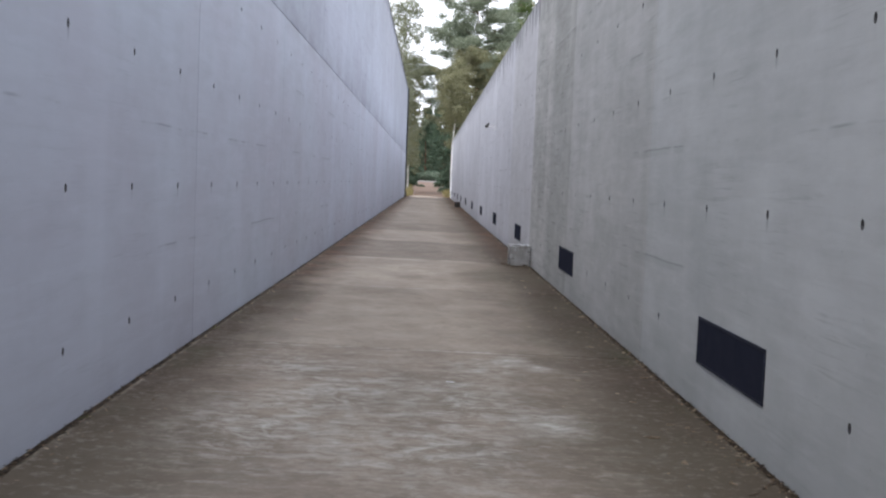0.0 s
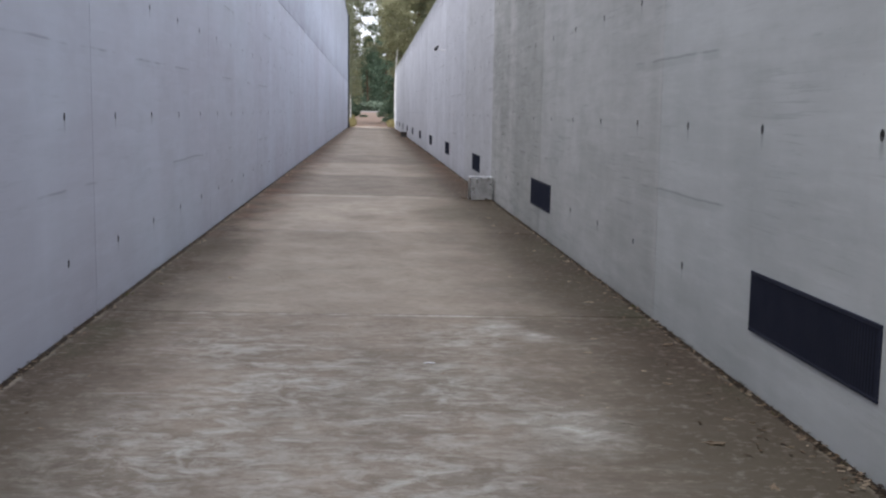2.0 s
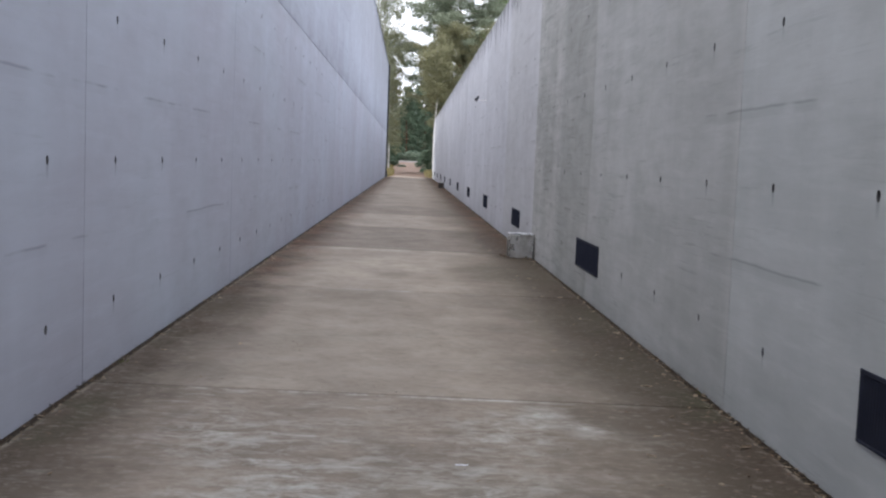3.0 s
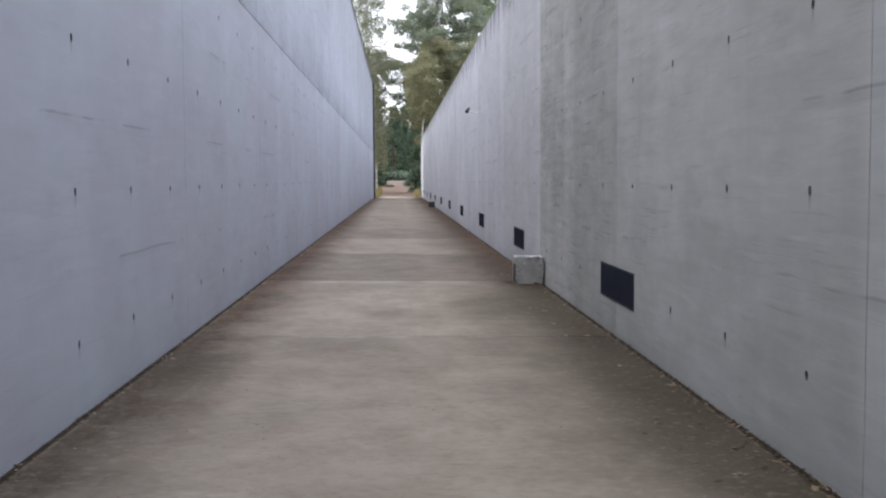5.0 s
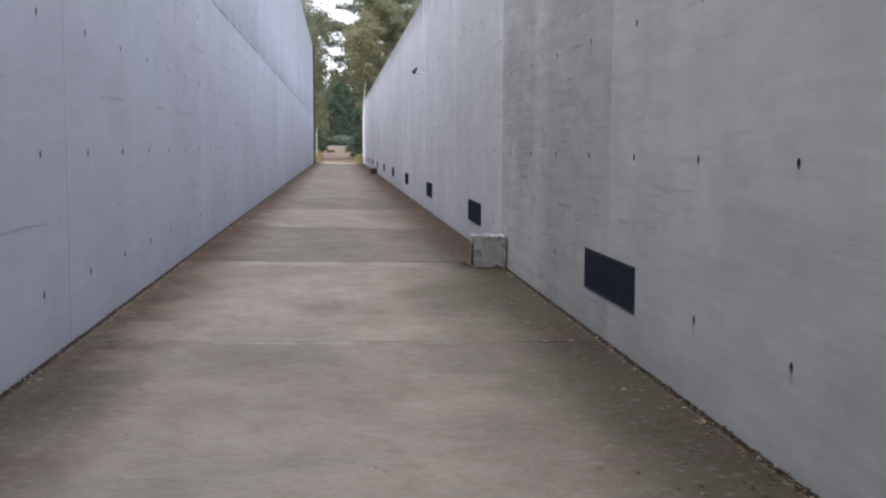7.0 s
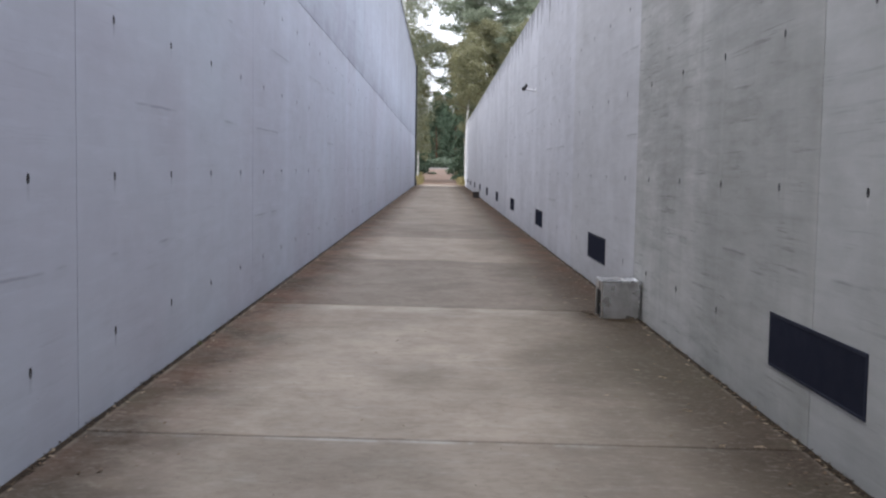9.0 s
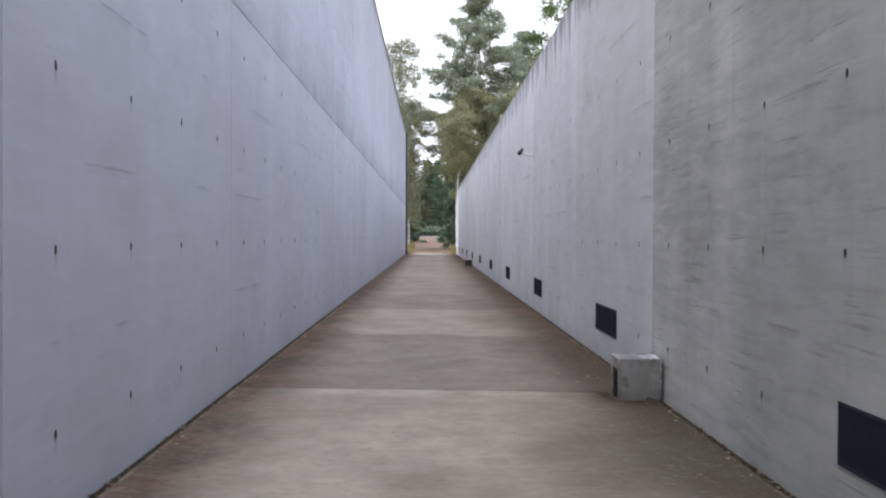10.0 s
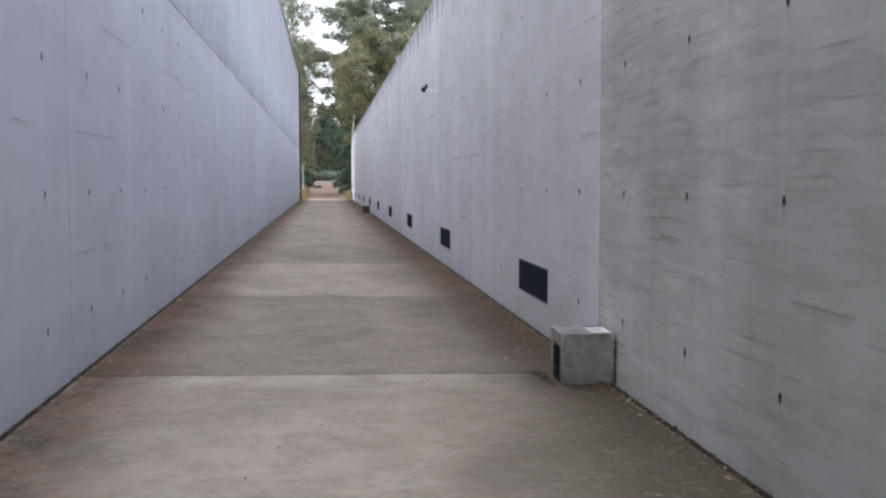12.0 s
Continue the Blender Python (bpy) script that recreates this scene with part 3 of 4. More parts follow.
# ---- vents in the right wall ----
def vent(y):
    z0, z1, half = 0.322, 0.650, 0.755
    xf = X_RIGHT
    # flat black backing stands in for the shaded recess behind the slats
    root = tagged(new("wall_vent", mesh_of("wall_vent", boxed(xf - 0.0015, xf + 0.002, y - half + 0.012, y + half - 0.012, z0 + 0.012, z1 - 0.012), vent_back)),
                  "dark blue metal ventilation grille with upright slats in concrete wall", "vent", "vents along the wall")
    root.location = (0, 0, 0)
    part("frame", boxed(xf - 0.008, xf + 0.003, y - half, y + half, z1 - 0.022, z1, bevel=0.003), vent_paint, root)
    part("frame", boxed(xf - 0.008, xf + 0.003, y - half, y + half, z0, z0 + 0.018, bevel=0.003), vent_paint, root)
    for e in (-1, 1):
        part("frame", boxed(xf - 0.0075, xf + 0.003, y + e * half - 0.011 - 0.011 * e, y + e * half + 0.011 - 0.011 * e, z0 + 0.019, z1 - 0.023, bevel=0.003), vent_paint, root)
    count = 52
    me = None
    for k in range(count):
        if me is None:
            bm = boxed(-0.002, 0.002, -0.005, 0.005, z0 + 0.019, z1 - 0.023)
            bmesh.ops.rotate(bm, verts=bm.verts, matrix=Matrix.Rotation(radians(35), 3, "Z"))
            me = mesh_of("slat", bm, vent_paint)
        ob = new("slat", me)
        ob.parent = root
        ob.location = (xf - 0.0045, y - half + 0.035 + (2 * half - 0.07) * k / (count - 1), 0)
    return root


first_vent = vent(VENT_FIRST)
for k in range(1, 11):
    copy_thing(first_vent, pose(0, VENT_PITCH * k, 0))


# ---- steel boxes on the floor ----
def floor_box(x0, x1, y0, depth, height, skin, lid_skin, label, with_label):
    z0 = floor_z((x0 + x1) / 2) + 0.004
    y1, z1, t = y0 + depth, z0 + height, 0.012
    root = tagged(new("floor_box"), label, "box", "boxes beside the wall")
    root.location = (0, 0, 0)
    bm = bmesh.new()
    box(bm, x0, x1, y0, y0 + t, z0, z1 - 0.022, bevel=0.003)
    part("front_panel", bm, skin, root)
    part("back_panel", boxed(x0, x1, y1 - t, y1, z0, z1 - 0.022, bevel=0.003), skin, root)
    part("side_panel", boxed(x1 - t, x1, y0 + t, y1 - t, z0, z1 - 0.022), skin, root)
    bm = bmesh.new()
    box(bm, x0, x0 + t, y0 + t, y0 + 0.09, z0, z1 - 0.022)
    box(bm, x0, x0 + t, y1 - 0.07, y1 - t, z0, z1 - 0.022)
    box(bm, x0, x0 + t, y0 + 0.09, y1 - 0.07, z1 - 0.11, z1 - 0.022)
    part("side_panel", bm, skin, root, "steel side with a tall dark opening")
    # added black sheet paints the shade behind the side opening
    part("inner_shade_panel", boxed(x0 + 0.10, x0 + 0.11, y0 + t, y1 - t, z0, z1 - 0.03), vent_back, root, "black sheet painting the shade inside")
    part("lid", boxed(x0 - 0.006, x1 + 0.006, y0 - 0.008, y1 + 0.006, z1 - 0.020, z1, bevel=0.005), lid_skin, root)
    for a, b in ((x0 - 0.003, x0 + 0.014), (x1 - 0.014, x1 + 0.003)):
        part("edge_trim", boxed(a, b, y0 - 0.004, y0 + 0.010, z0 + 0.001, z1 - 0.0215, bevel=0.003), lid_skin, root, "bright steel corner edge" if with_label else "")
    part("plinth", boxed(x0 + 0.01, x1 - 0.01, y0 + 0.012, y1 - 0.012, z0 - 0.006, z0 + 0.004), vent_back, root)
    if with_label:
        sheet = part("label_sheet", boxed(x1 - 0.15, x1 - 0.015, y0 + 0.02, y0 + 0.27, z1 + 0.0005, z1 + 0.0025), paper, root, "white paper label with grey print")
        for k in range(4):
            yy = y0 + 0.05 + 0.055 * k
            ob = part("print_bar", boxed(x1 - 0.138, x1 - 0.035 - 0.01 * (k % 2), yy, yy + 0.026, z1 + 0.0025, z1 + 0.0035), print_grey, sheet)
    return root


floor_box(1.570, 1.948, 19.72, 0.42, 0.380, steel_dull, steel, "square stainless steel box standing on the path against the concrete wall", True)
floor_box(1.57, 1.88, 61.6, 0.34, 0.29, dark_box, dark_box, "dark metal box on the path against the wall", False)

# ---- lamp on the right wall ----
lamp = tagged(new("wall_lamp"), "small black lamp on a white bracket high on the wall", "lamp")
LY, LZ = 32.3, 3.20
part("wall_plate", boxed(X_RIGHT - 0.02, X_RIGHT + 0.001, LY - 0.05, LY + 0.05, LZ - 0.10, LZ + 0.02, bevel=0.005), white_metal, lamp, "white mounting plate")
bm = bmesh.new()
tube(bm, (X_RIGHT - 0.015, LY, LZ - 0.04), (X_RIGHT - 0.21, LY - 0.01, LZ - 0.025), 0.020, 0.020)
tube(bm, (X_RIGHT - 0.205, LY - 0.01, LZ - 0.03), (X_RIGHT - 0.245, LY - 0.02, LZ + 0.03), 0.016, 0.016)
part("bracket", bm, white_metal, lamp, "white bracket arm")
bm = bmesh.new()
tube(bm, (X_RIGHT - 0.215, LY + 0.02, LZ + 0.075), (X_RIGHT - 0.285, LY - 0.06, LZ - 0.020), 0.033, 0.046, 16)
tube(bm, (X_RIGHT - 0.203, LY + 0.032, LZ + 0.092), (X_RIGHT - 0.215, LY + 0.02, LZ + 0.075), 0.018, 0.033, 16)
part("lamp_head", bm, black_metal, lamp, "black round lamp head tilted down at the path")
part("hood", boxed(X_RIGHT - 0.312, X_RIGHT - 0.262, LY - 0.10, LY - 0.02, LZ + 0.012, LZ + 0.026, bevel=0.004), black_metal, lamp)
part("yoke", boxed(X_RIGHT - 0.252, X_RIGHT - 0.240, LY - 0.075, LY + 0.03, LZ + 0.0, LZ + 0.065, bevel=0.003), black_metal, lamp)

# ---- litter, weeds and grass ----
rng = random.Random(7)


def leaf_mesh(seed):
    """A curled, lobed dry leaf about one unit long."""
    r = random.Random(seed)
    bm = bmesh.new()
    n = 11
    rim = []
    for k in range(n):
        a = 2 * math.pi * k / n
        d = (0.5 if k % 2 else 0.32) * r.uniform(0.75, 1.1) * (1.25 if abs(math.cos(a)) > 0.8 else 0.85)
        rim.append(bm.verts.new((d * math.cos(a), d * math.sin(a) * 0.8, r.uniform(0.01, 0.10))))
    mid = bm.verts.new((0, 0, 0.03))
    for k in range(n):
        bm.faces.new((mid, rim[k], rim[(k + 1) % n]))
    return mesh_of("fallen_leaf", bm, leaf_brown)


leaf_meshes = [leaf_mesh(k) for k in range(6)]
for k in range(88):
    right = rng.random() < 0.78
    y = 2.2 + 24 * rng.random() ** 1.25
    off = min(0.9, rng.expovariate(4.2)) + 0.06
    x = X_RIGHT - off if right else X_LEFT + off
    ob = new("fallen_leaf", leaf_meshes[k % 6])
    size = rng.uniform(0.03, 0.07) * (1.6 if rng.random() < 0.12 else 1)
    ob.matrix_world = Matrix.Translation((x, y, floor_z(x) - 0.001)) @ pose(0, 0, 0, rng.uniform(-9, 9), rng.uniform(-9, 9), rng.uniform(0, 360)) @ Matrix.Scale(size, 4)
    tagged(ob, "dry curled brown leaf lying on the concrete path", "leaf", "fallen leaves on the path")


SPOTS = [(1.46, 6.45, 0.11), (1.90, 6.55, 0.09), (1.25, 8.28, 0.055), (1.37, 8.69, 0.05), (1.48, 7.82, 0.05), (0.01, 8.28, 0.035), (1.05, 16.04, 0.06), (1.5, 15.65, 0.07),
         (1.69, 14.8, 0.07), (1.49, 14.8, 0.06), (1.42, 16.98, 0.06), (0.52, 20.1, 0.05), (-0.64, 19.72, 0.05), (1.24, 21.59, 0.06), (1.35, 20.92, 0.06), (1.65, 11.09, 0.06),
         (1.62, 10.06, 0.09), (1.66, 13.17, 0.06), (0.39, 11.77, 0.035)]
for k, (x, y, size) in enumerate(SPOTS):
    ob = new("fallen_leaf", leaf_meshes[k % 6])
    ob.matrix_world = Matrix.Translation((x, y, floor_z(x) - 0.001)) @ pose(0, 0, 0, 0, 0, 67 * k) @ Matrix.Scale(size, 4)
    tagged(ob, "dry curled brown leaf lying on the concrete path", "leaf", "fallen leaves on the path")
bm = bmesh.new()
ribs = [[bm.verts.new((0.022 * a + 0.004 * b, 0.012 * b, 0.004 + 0.004 * ((a + b) % 2))) for a in range(-2, 3)] for b in range(-1, 2)]
for j in range(2):
    for i in range(4):
        bm.faces.new((ribs[j][i], ribs[j][i + 1], ribs[j + 1][i + 1], ribs[j + 1][i]))
scrap = new("paper_scrap", mesh_of("paper_scrap", bm, paper))
scrap.location = (0.25, 7.95, floor_z(0.25))
scrap.scale = (0.7, 0.7, 0.7)
tagged(scrap, "small crumpled white paper scrap lying on the concrete path", "litter")


def scatter(name, label, count, place, size, mat, seed):
    """Many tiny crumbs of leaf and grit in one mesh."""
    r = random.Random(seed)
    verts, faces = [], []
    for _ in range(count):
        p = place(r)
        s = r.uniform(*size)
        a, tilt = r.uniform(0, 6.3), r.uniform(-0.4, 0.6)
        base = len(verts)
        for u, v in ((-1, -0.5), (1, -0.6), (1.2, 0.5), (-0.8, 0.6)):
            dx, dy = s * (u * math.cos(a) - v * math.sin(a)), s * (u * math.sin(a) + v * math.cos(a))
            verts.append((p[0] + dx, p[1] + dy, p[2] + 0.002 + s * (0.45 + tilt * u * 0.5)))
        faces.append((base, base + 1, base + 2, base + 3))
    me = bpy.data.meshes.new(name)
    me.from_pydata(verts, [], faces)
    me.materials.append(mat)
    return tagged(new(name, me), label, "litter", kind="stuff")


def near_right(r):
    x = X_RIGHT - 0.004 - (r.uniform(0, 0.075) if r.random() < 0.45 else min(0.9, r.expovariate(5)))
    z = floor_z(x) if x < SLAB_X1 else -0.005
    return (x, 1.5 + 55 * r.random() ** 1.6, z)


def near_left(r):
    x = X_LEFT + 0.004 + (r.uniform(0, 0.07) if r.random() < 0.5 else min(0.7, r.expovariate(6)))
    z = floor_z(x) if x > SLAB_X0 else 0.045
    return (x, 1.5 + 55 * r.random() ** 1.6, z)


scatter("leaf_litter", "crumbled brown leaves and grit along the wall foot", 4000, near_right, (0.004, 0.016), litter_brown, 3)
scatter("leaf_litter", "crumbled brown leaves and grit along the wall foot", 1900, near_left, (0.004, 0.013), litter_brown, 4)
def right_edge(r):
    x = X_RIGHT - abs(r.gauss(0.045, 0.035)) - 0.006
    return (x, 2.5 + 30 * r.random() ** 1.5, (floor_z(x) if x < SLAB_X1 else -0.002) + r.uniform(0, 0.006))


def left_edge(r):
    x = X_LEFT + abs(r.gauss(0.04, 0.035)) + 0.006
    return (x, 2.5 + 30 * r.random() ** 1.5, (floor_z(x) if x > SLAB_X0 else 0.048) + r.uniform(0, 0.005))


scatter("leaf_litter", "torn dry leaves caught along the edge of the slabs", 480, right_edge, (0.004, 0.017), leaf_brown, 13)
scatter("leaf_litter", "torn dry leaves caught along the edge of the slabs", 300, left_edge, (0.004, 0.016), leaf_brown, 14)
scatter("leaf_litter", "clods of dark soil in the joint at the wall foot", 1500,
        lambda r: (X_RIGHT - r.uniform(0.004, 0.075), 2.5 + 40 * r.random() ** 1.4, 0.002), (0.006, 0.016), gutter_dirt, 15)
scatter("leaf_litter", "clods of dark soil in the joint at the wall foot", 1100,
        lambda r: (X_LEFT + r.uniform(0.004, 0.07), 2.5 + 40 * r.random() ** 1.4, 0.052), (0.006, 0.015), gutter_dirt, 16)
scatter("leaf_litter", "small brown crumbs scattered over the concrete path", 420,
        lambda r: (lambda x: (x, 1.5 + 26 * r.random(), floor_z(x)))(r.uniform(-1.7, 1.7)), (0.004, 0.010), litter_brown, 5)


scatter("leaf_litter", "heap of brown leaf crumbs caught round the steel box", 170,
        lambda r: (lambda x: (x, 19.74 - abs(r.gauss(0, 0.16)), floor_z(x)))(min(1.91, 1.94 - abs(r.gauss(0, 0.26)))), (0.004, 0.017), litter_brown, 6)
# dark crumbs serve as both dirt and shade along the box's left foot
scatter("leaf_litter", "dark leaf crumbs beside the steel box, also standing in for its shade", 160,
        lambda r: (lambda x: (x, r.uniform(19.7, 20.3), floor_z(x)))(1.535 - abs(r.gauss(0, 0.06))), (0.005, 0.016), litter_brown, 8)


def blades(bm, x, y, z, count, height, spread, r):
    for _ in range(count):
        a, b = r.uniform(0, 6.3), r.uniform(0, 6.3)
        h, w = height * r.uniform(0.5, 1.15), height * r.uniform(0.025, 0.05)
        px, py = x + spread * r.random() * math.cos(b), y + spread * r.random() * math.sin(b)
        lean = h * r.uniform(0.15, 0.6)
        ca, sa = math.cos(a), math.sin(a)
        p = [bm.verts.new((px - w * sa, py + w * ca, z)), bm.verts.new((px + w * sa, py - w * ca, z)),
             bm.verts.new((px + lean * 0.4 * ca + w * 0.7 * sa, py + lean * 0.4 * sa - w * 0.7 * ca, z + h * 0.6)), bm.verts.new((px + lean * ca, py + lean * sa, z + h))]
        bm.faces.new((p[0], p[1], p[2]))
        bm.faces.new((p[0], p[2], p[3]))


def weed(x, y, height, count):
    r = random.Random(int(y * 100))
    root = tagged(new("weed"), "small green weed growing in the joint at the wall foot", "plant", "weeds at the wall foot")
    root.location = (x, y, floor_z(x) - 0.03)
    for _ in range(count):
        bm = bmesh.new()
        blades(bm, 0, 0, 0, 1, height, 0.05, r)
        part("leaf", bm, weed_green, root)


for wx, wy, wh, wc in ((-1.95, 10.1, 0.055, 20), (-1.96, 10.35, 0.035, 10), (1.94, 9.9, 0.05, 14), (1.94, 7.0, 0.04, 12), (-1.96, 17.6, 0.06, 16), (1.95, 6.2, 0.035, 12), (-1.95, 6.3, 0.05, 14)):
    weed(wx, wy, wh, wc)

post = tagged(new("bollard"), "short dark metal post at the end of the wall", "post")
part("post_body", boxed(-1.93, -1.81, 89.9, 90.02, floor_z(-1.87) - 0.01, 0.42, bevel=0.012), flashing, post)
part("cap", boxed(-1.945, -1.795, 89.885, 90.035, 0.42, 0.45, bevel=0.01), flashing, post)

r = random.Random(11)
for label, x0, x1, y0, y1, count, height in (("dry yellow grass on the verge at the end of the wall", -2.7, -1.75, 92.5, 112, 150, 0.55),
                                             ("dry yellow grass on the verge at the end of the wall", 1.7, 3.2, 96.5, 116, 150, 0.55),
                                             ("dry yellow grass along the road", -4.5, -2.2, 112, 170, 170, 0.5),
                                             ("dry yellow grass along the road", 2.3, 5, 116, 170, 170, 0.5)):
    bm = bmesh.new()
    for _ in range(count):
        gx, gy = r.uniform(x0, x1), r.uniform(y0, y1)
        blades(bm, gx, gy, climb(gy) - 0.15, 14, height * r.uniform(0.6, 1.3), 0.3, r)
    tagged(new("grass", mesh_of("grass", bm, grass_dry)), label, "grass", kind="stuff")

bm = bmesh.new()
for _ in range(900):
    y = r.uniform(8, 95)
    blades(bm, X_RIGHT + r.uniform(0.02, 0.3), y, H_RIGHT - 0.02, 3, r.uniform(0.04, 0.22), 0.05, r)
tagged(new("grass", mesh_of("grass", bm, leaves_olive)), "thin grass growing along the top of the concrete wall", "grass", kind="stuff")


# ---- trees ----
def crown_mesh(name, tufts, mat, seed, leaf, per, flat=0.6, droop=0.0):
    """A crown of many small leaf blades, gathered in loose tufts: (centre, radius)."""
    r = np.random.default_rng(seed)
    verts, faces = [], []
    for c, rad in tufts:
        k = max(4, int(per * rad ** 1.5 * 2.6))
        d = r.normal(size=(k, 3))
        d /= np.linalg.norm(d, axis=1)[:, None]
        p = d * (rad * r.random(k)[:, None] ** 0.5) * np.array((1, 1, flat))
        p[:, 2] -= droop * np.abs(r.normal(size=k)) * rad
        p += np.array(c)
        u = r.normal(size=(k, 3))
        u[:, 2] -= droop
        u /= np.linalg.norm(u, axis=1)[:, None]
        w = np.cross(u, r.normal(size=(k, 3)))
        w /= np.linalg.norm(w, axis=1)[:, None] + 1e-6
        s = leaf * (0.55 + 0.9 * r.random(k))[:, None]
        base = len(verts)
        quad = np.stack([p - u * s, p + w * s * 0.45, p + u * s, p - w * s * 0.45], 1).reshape(-1, 3)
        verts.extend(map(tuple, quad))
        faces.extend((base + 4 * q, base + 4 * q + 1, base + 4 * q + 2, base + 4 * q + 3) for q in range(k))
    me = bpy.data.meshes.new(name)
    me.from_pydata(verts, [], faces)
    me.materials.append(mat)
    return me


def tree(kind, label, x, y, height, spread, base, trunk_r, bark_mat, leaf_mat, seed, shape="round", leaf=0.16, per=60, droop=0.0, limbs=42):
    """A tapered, slightly bent trunk, limbs, and a crown of tufts along the limbs. base: height at which the crown begins."""
    r = random.Random(seed)
    root = tagged(new(kind), label, "tree")
    root.location = (x, y, climb(y) - 0.18)
    bend = [(0.25 * math.sin(seed + 0.9 * k), 0.25 * math.cos(1.7 * seed + 0.8 * k)) for k in range(9)]
    spine = [Vector((bend[k][0] * k / 8, bend[k][1] * k / 8, height * 0.97 * k / 8)) for k in range(9)]
    spine[0] = Vector((0, 0, 0))
    bm = bmesh.new()
    for k in range(8):
        tube(bm, spine[k], spine[k + 1], trunk_r * (1 - 0.115 * k), trunk_r * (1 - 0.115 * (k + 1)))

    def on_spine(h):
        f = min(7.999, max(0, h / (height * 0.97) * 8))
        return spine[int(f)].lerp(spine[int(f) + 1], f - int(f))

    tufts = []
    arms = bmesh.new()
    for k in range(limbs):
        f = (k + r.random()) / limbs
        h = base + (height - base) * f
        if shape == "cone":
            reach = spread * (1 - f) ** 0.8 + 0.25
            rise = -0.25 * reach
        elif shape == "pine":
            reach = spread * (0.55 + 0.75 * math.sin(math.pi * min(1, f * 0.85 + 0.15))) * (1.0 if f < 0.8 else (1.12 - f) * 3.1) * r.uniform(0.35, 1.2)
            rise = 0.12 * reach * r.uniform(-0.5, 2)
        else:
            reach = spread * math.sin(math.pi * (0.12 + 0.80 * f)) ** 0.7 * r.uniform(0.4, 1.25)
            rise = 0.35 * reach
        a = k * 2.4 + r.uniform(-0.5, 0.5)
        start = on_spine(h)
        tip = start + Vector((reach * math.cos(a), reach * math.sin(a), rise))
        tube(arms, start, tip, max(0.02, trunk_r * 0.28 * (1 - 0.7 * f)), 0.012, 5)
        steps = max(2, int(reach / 0.75))
        for q in range(steps):
            g = (q + 0.7) / steps
            if g < 0.25 and reach > 1.5:
                continue
            p = start.lerp(tip, g) + Vector((r.gauss(0, 0.22), r.gauss(0, 0.22), r.gauss(0, 0.16)))
            tufts.append((p, r.uniform(0.45, 1.15) * (0.75 if shape == "cone" else 1.0)))
            if droop and r.random() < 0.7:
                tufts.append((p + Vector((0, 0, -r.uniform(0.4, 1.6) * droop)), r.uniform(0.35, 0.7)))
    part("trunk", bm, bark_mat, root)
    part("limbs", arms, bark_mat, root)
    crown = new("crown", crown_mesh("crown", tufts, leaf_mat, seed, leaf, per, 0.6, droop * 0.5))
    crown.parent = root
    return root


PINE, SPRUCE, BIRCH = "tall pine with a loose grey-green crown behind the wall end", "dark green spruce beside the road", "slender birch with drooping yellow-green leaves beside the road"
tree("birch_tree", BIRCH, -3.0, 108, 19.5, 3.4, 4.0, 0.16, birch_bark, leaves_birch, 1, "round", 0.09, 84, 0.9, 52)
tree("birch_tree", BIRCH, -2.2, 114, 14.5, 2.0, 3.0, 0.11, birch_bark, leaves_olive, 2, "round", 0.09, 84, 0.8, 40)
tree("birch_tree", BIRCH, 2.2, 104, 12.0, 1.3, 8.0, 0.10, birch_bark, leaves_olive, 3, "round", 0.09, 84, 0.6, 26)
tree("pine_tree", PINE, 4.5, 112, 24.5, 4.2, 7.0, 0.24, bark, needles, 4, "pine", 0.10, 150, 0.0, 100)
tree("pine_tree", PINE, 9.6, 120, 22.5, 3.6, 7.0, 0.24, bark, needles, 5, "pine", 0.10, 120, 0.0, 84)
tree("deciduous_tree", "olive green leafy tree behind the wall end", 3.5, 108, 14.5, 3.3, 3.5, 0.2, bark, leaves_olive, 6, "round", 0.09, 84, 0.2, 64)
tree("deciduous_tree", "olive green leafy tree behind the wall end", 8.0, 106, 15.0, 3.2, 4.0, 0.2, bark, leaves_olive, 7, "round", 0.095, 74, 0.1, 56)
tree("deciduous_tree", "bright green leafy tree rising behind the wall", 8.9, 78, 19.0, 3.0, 5.0, 0.22, bark, leaves_bright, 8, "round", 0.09, 84, 0.2, 56)
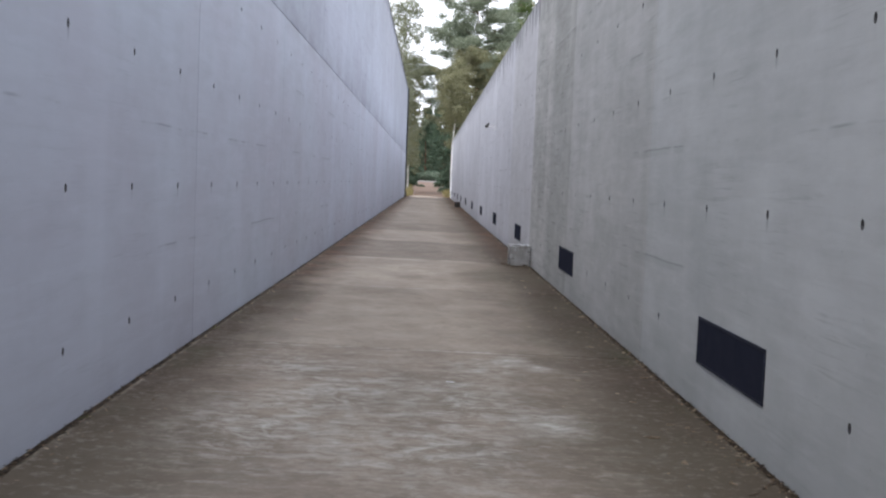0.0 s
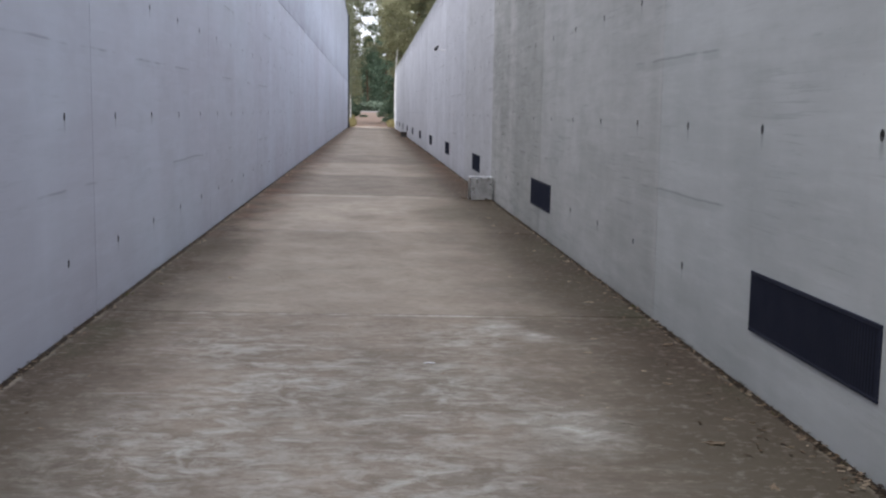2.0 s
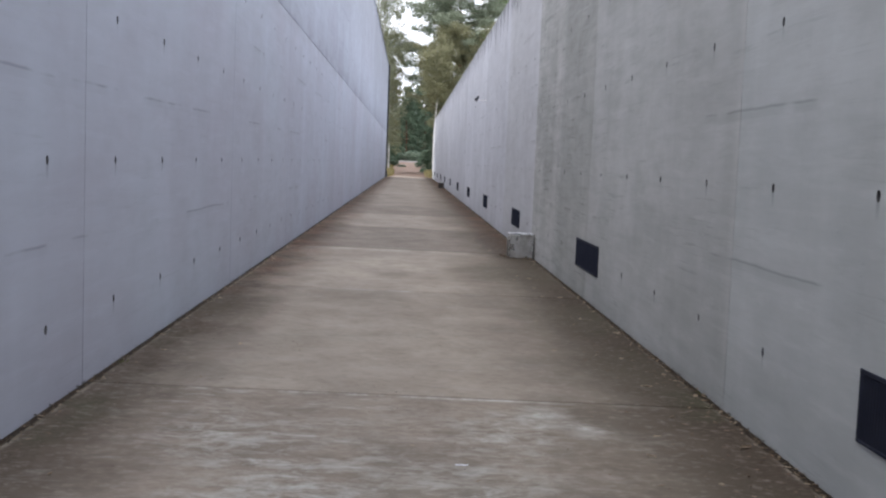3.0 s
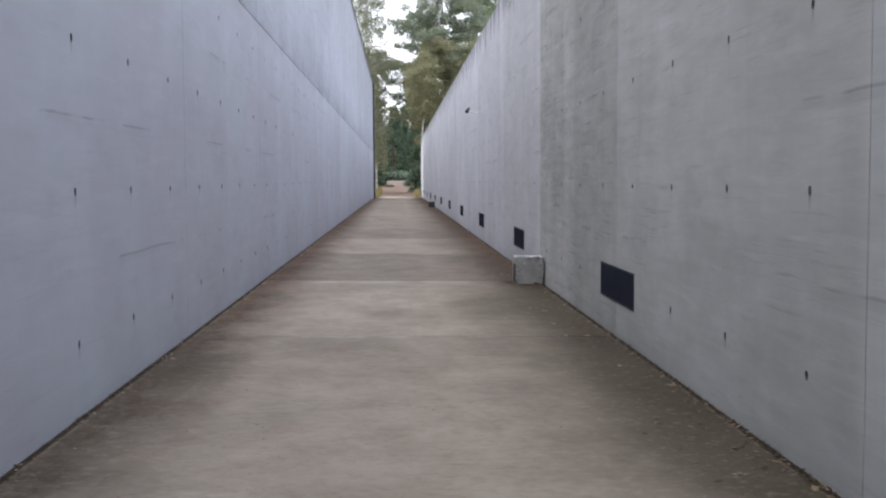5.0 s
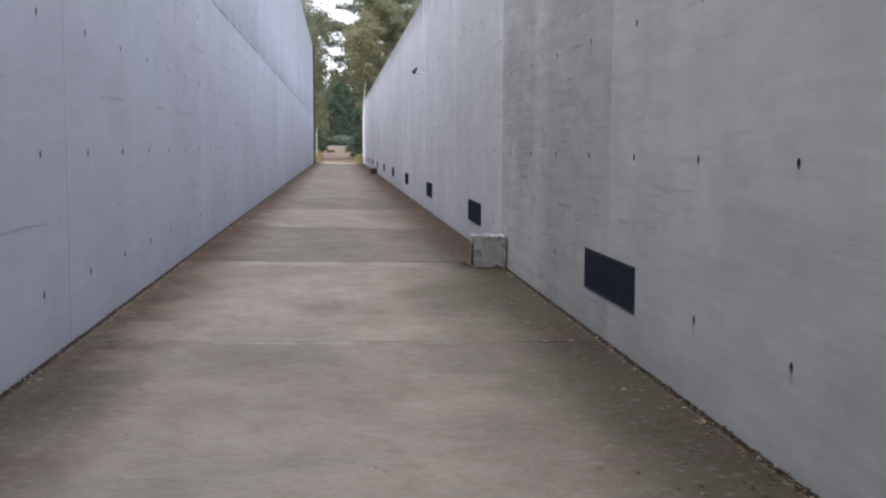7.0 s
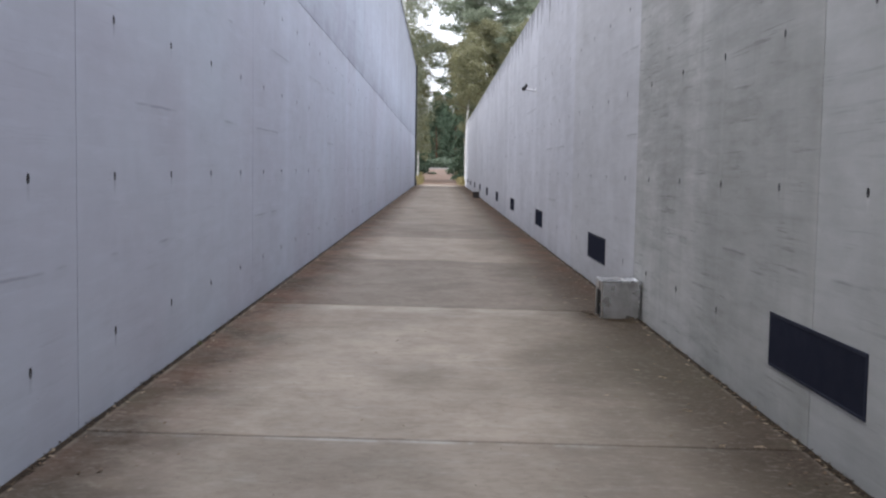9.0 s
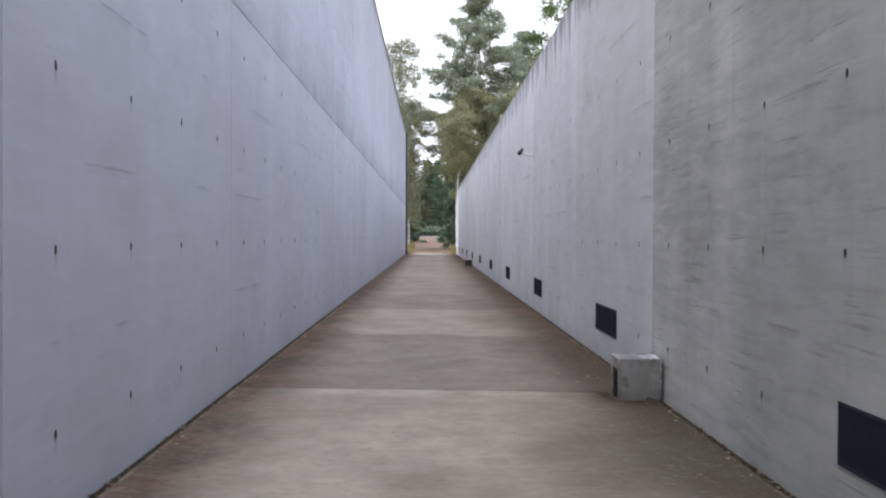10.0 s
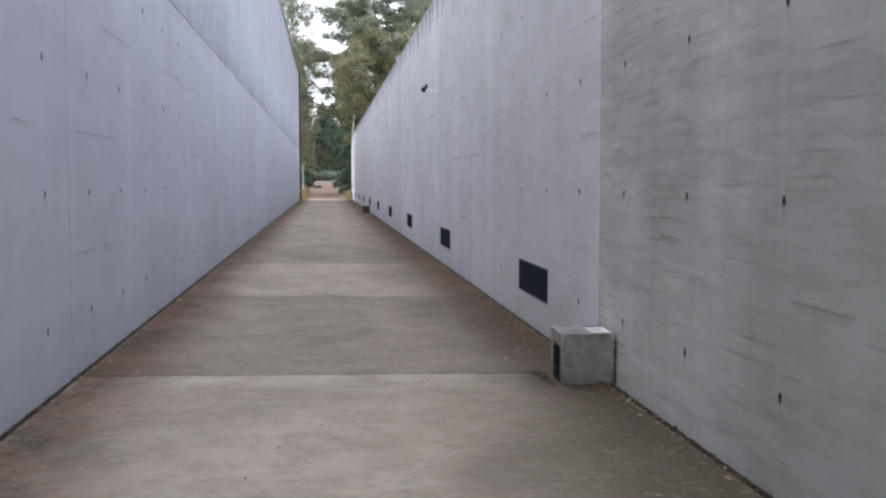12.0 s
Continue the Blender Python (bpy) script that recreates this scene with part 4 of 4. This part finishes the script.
tree("pine_tree", PINE, 13.0, 104, 23.0, 3.4, 6.0, 0.24, bark, needles, 9, "pine", 0.10, 50, 0.0, 60)
tree("spruce_tree", SPRUCE, -3.7, 150, 17.0, 2.8, 0.8, 0.2, bark, needles_dark, 10, "cone", 0.14, 80, 0.1, 90)
tree("spruce_tree", SPRUCE, 4.1, 146, 16.0, 2.9, 0.8, 0.2, bark, needles_dark, 12, "cone", 0.14, 80, 0.1, 90)
tree("spruce_tree", SPRUCE, -0.9, 236, 16.0, 3.4, 0.5, 0.2, bark, needles_dark, 13, "cone", 0.22, 40, 0.1, 80)
tree("spruce_tree", SPRUCE, 3.3, 240, 24.0, 3.8, 0.5, 0.22, bark, needles_dark, 14, "cone", 0.22, 40, 0.1, 90)
tree("spruce_tree", SPRUCE, -6.0, 210, 25.0, 3.6, 0.5, 0.22, bark, needles_dark, 15, "cone", 0.22, 40, 0.1, 90)
tree("spruce_tree", SPRUCE, 3.1, 118, 9.0, 1.7, 0.4, 0.12, bark, needles_dark, 16, "cone", 0.11, 110, 0.1, 64)
tree("spruce_tree", SPRUCE, -4.3, 126, 10.5, 1.9, 0.4, 0.12, bark, needles_dark, 17, "cone", 0.11, 110, 0.1, 64)

# far wood that closes the view
r = random.Random(21)
tufts = []
for _ in range(260):
    tufts.append(((r.uniform(-16, 16), r.uniform(222, 228), 1.2 + r.uniform(-0.3, 1.5)), r.uniform(0.7, 1.3)))
bushes = new("far_bushes", crown_mesh("far_bushes", tufts, leaves_far, 23, 0.3, 26, 1.0))
tagged(bushes, "green bushes across the far end of the road, coloured pale for haze", "bushes", kind="stuff")
tufts = []
for _ in range(900):
    x, y = r.uniform(-45, 45), r.uniform(265, 330)
    top = 13 + 5 * math.sin(0.31 * x) + 4 * math.sin(0.13 * x + 2) + (5 if abs(x) > 5 else 0)
    tufts.append(((x, y, 1.7 + r.uniform(0, max(3, top))), r.uniform(1.0, 2.2)))
woods = new("far_woods", crown_mesh("far_woods", tufts, needles_dark, 22, 0.5, 22, 1.0))
tagged(woods, "dark green forest far down the road", "forest", kind="stuff")
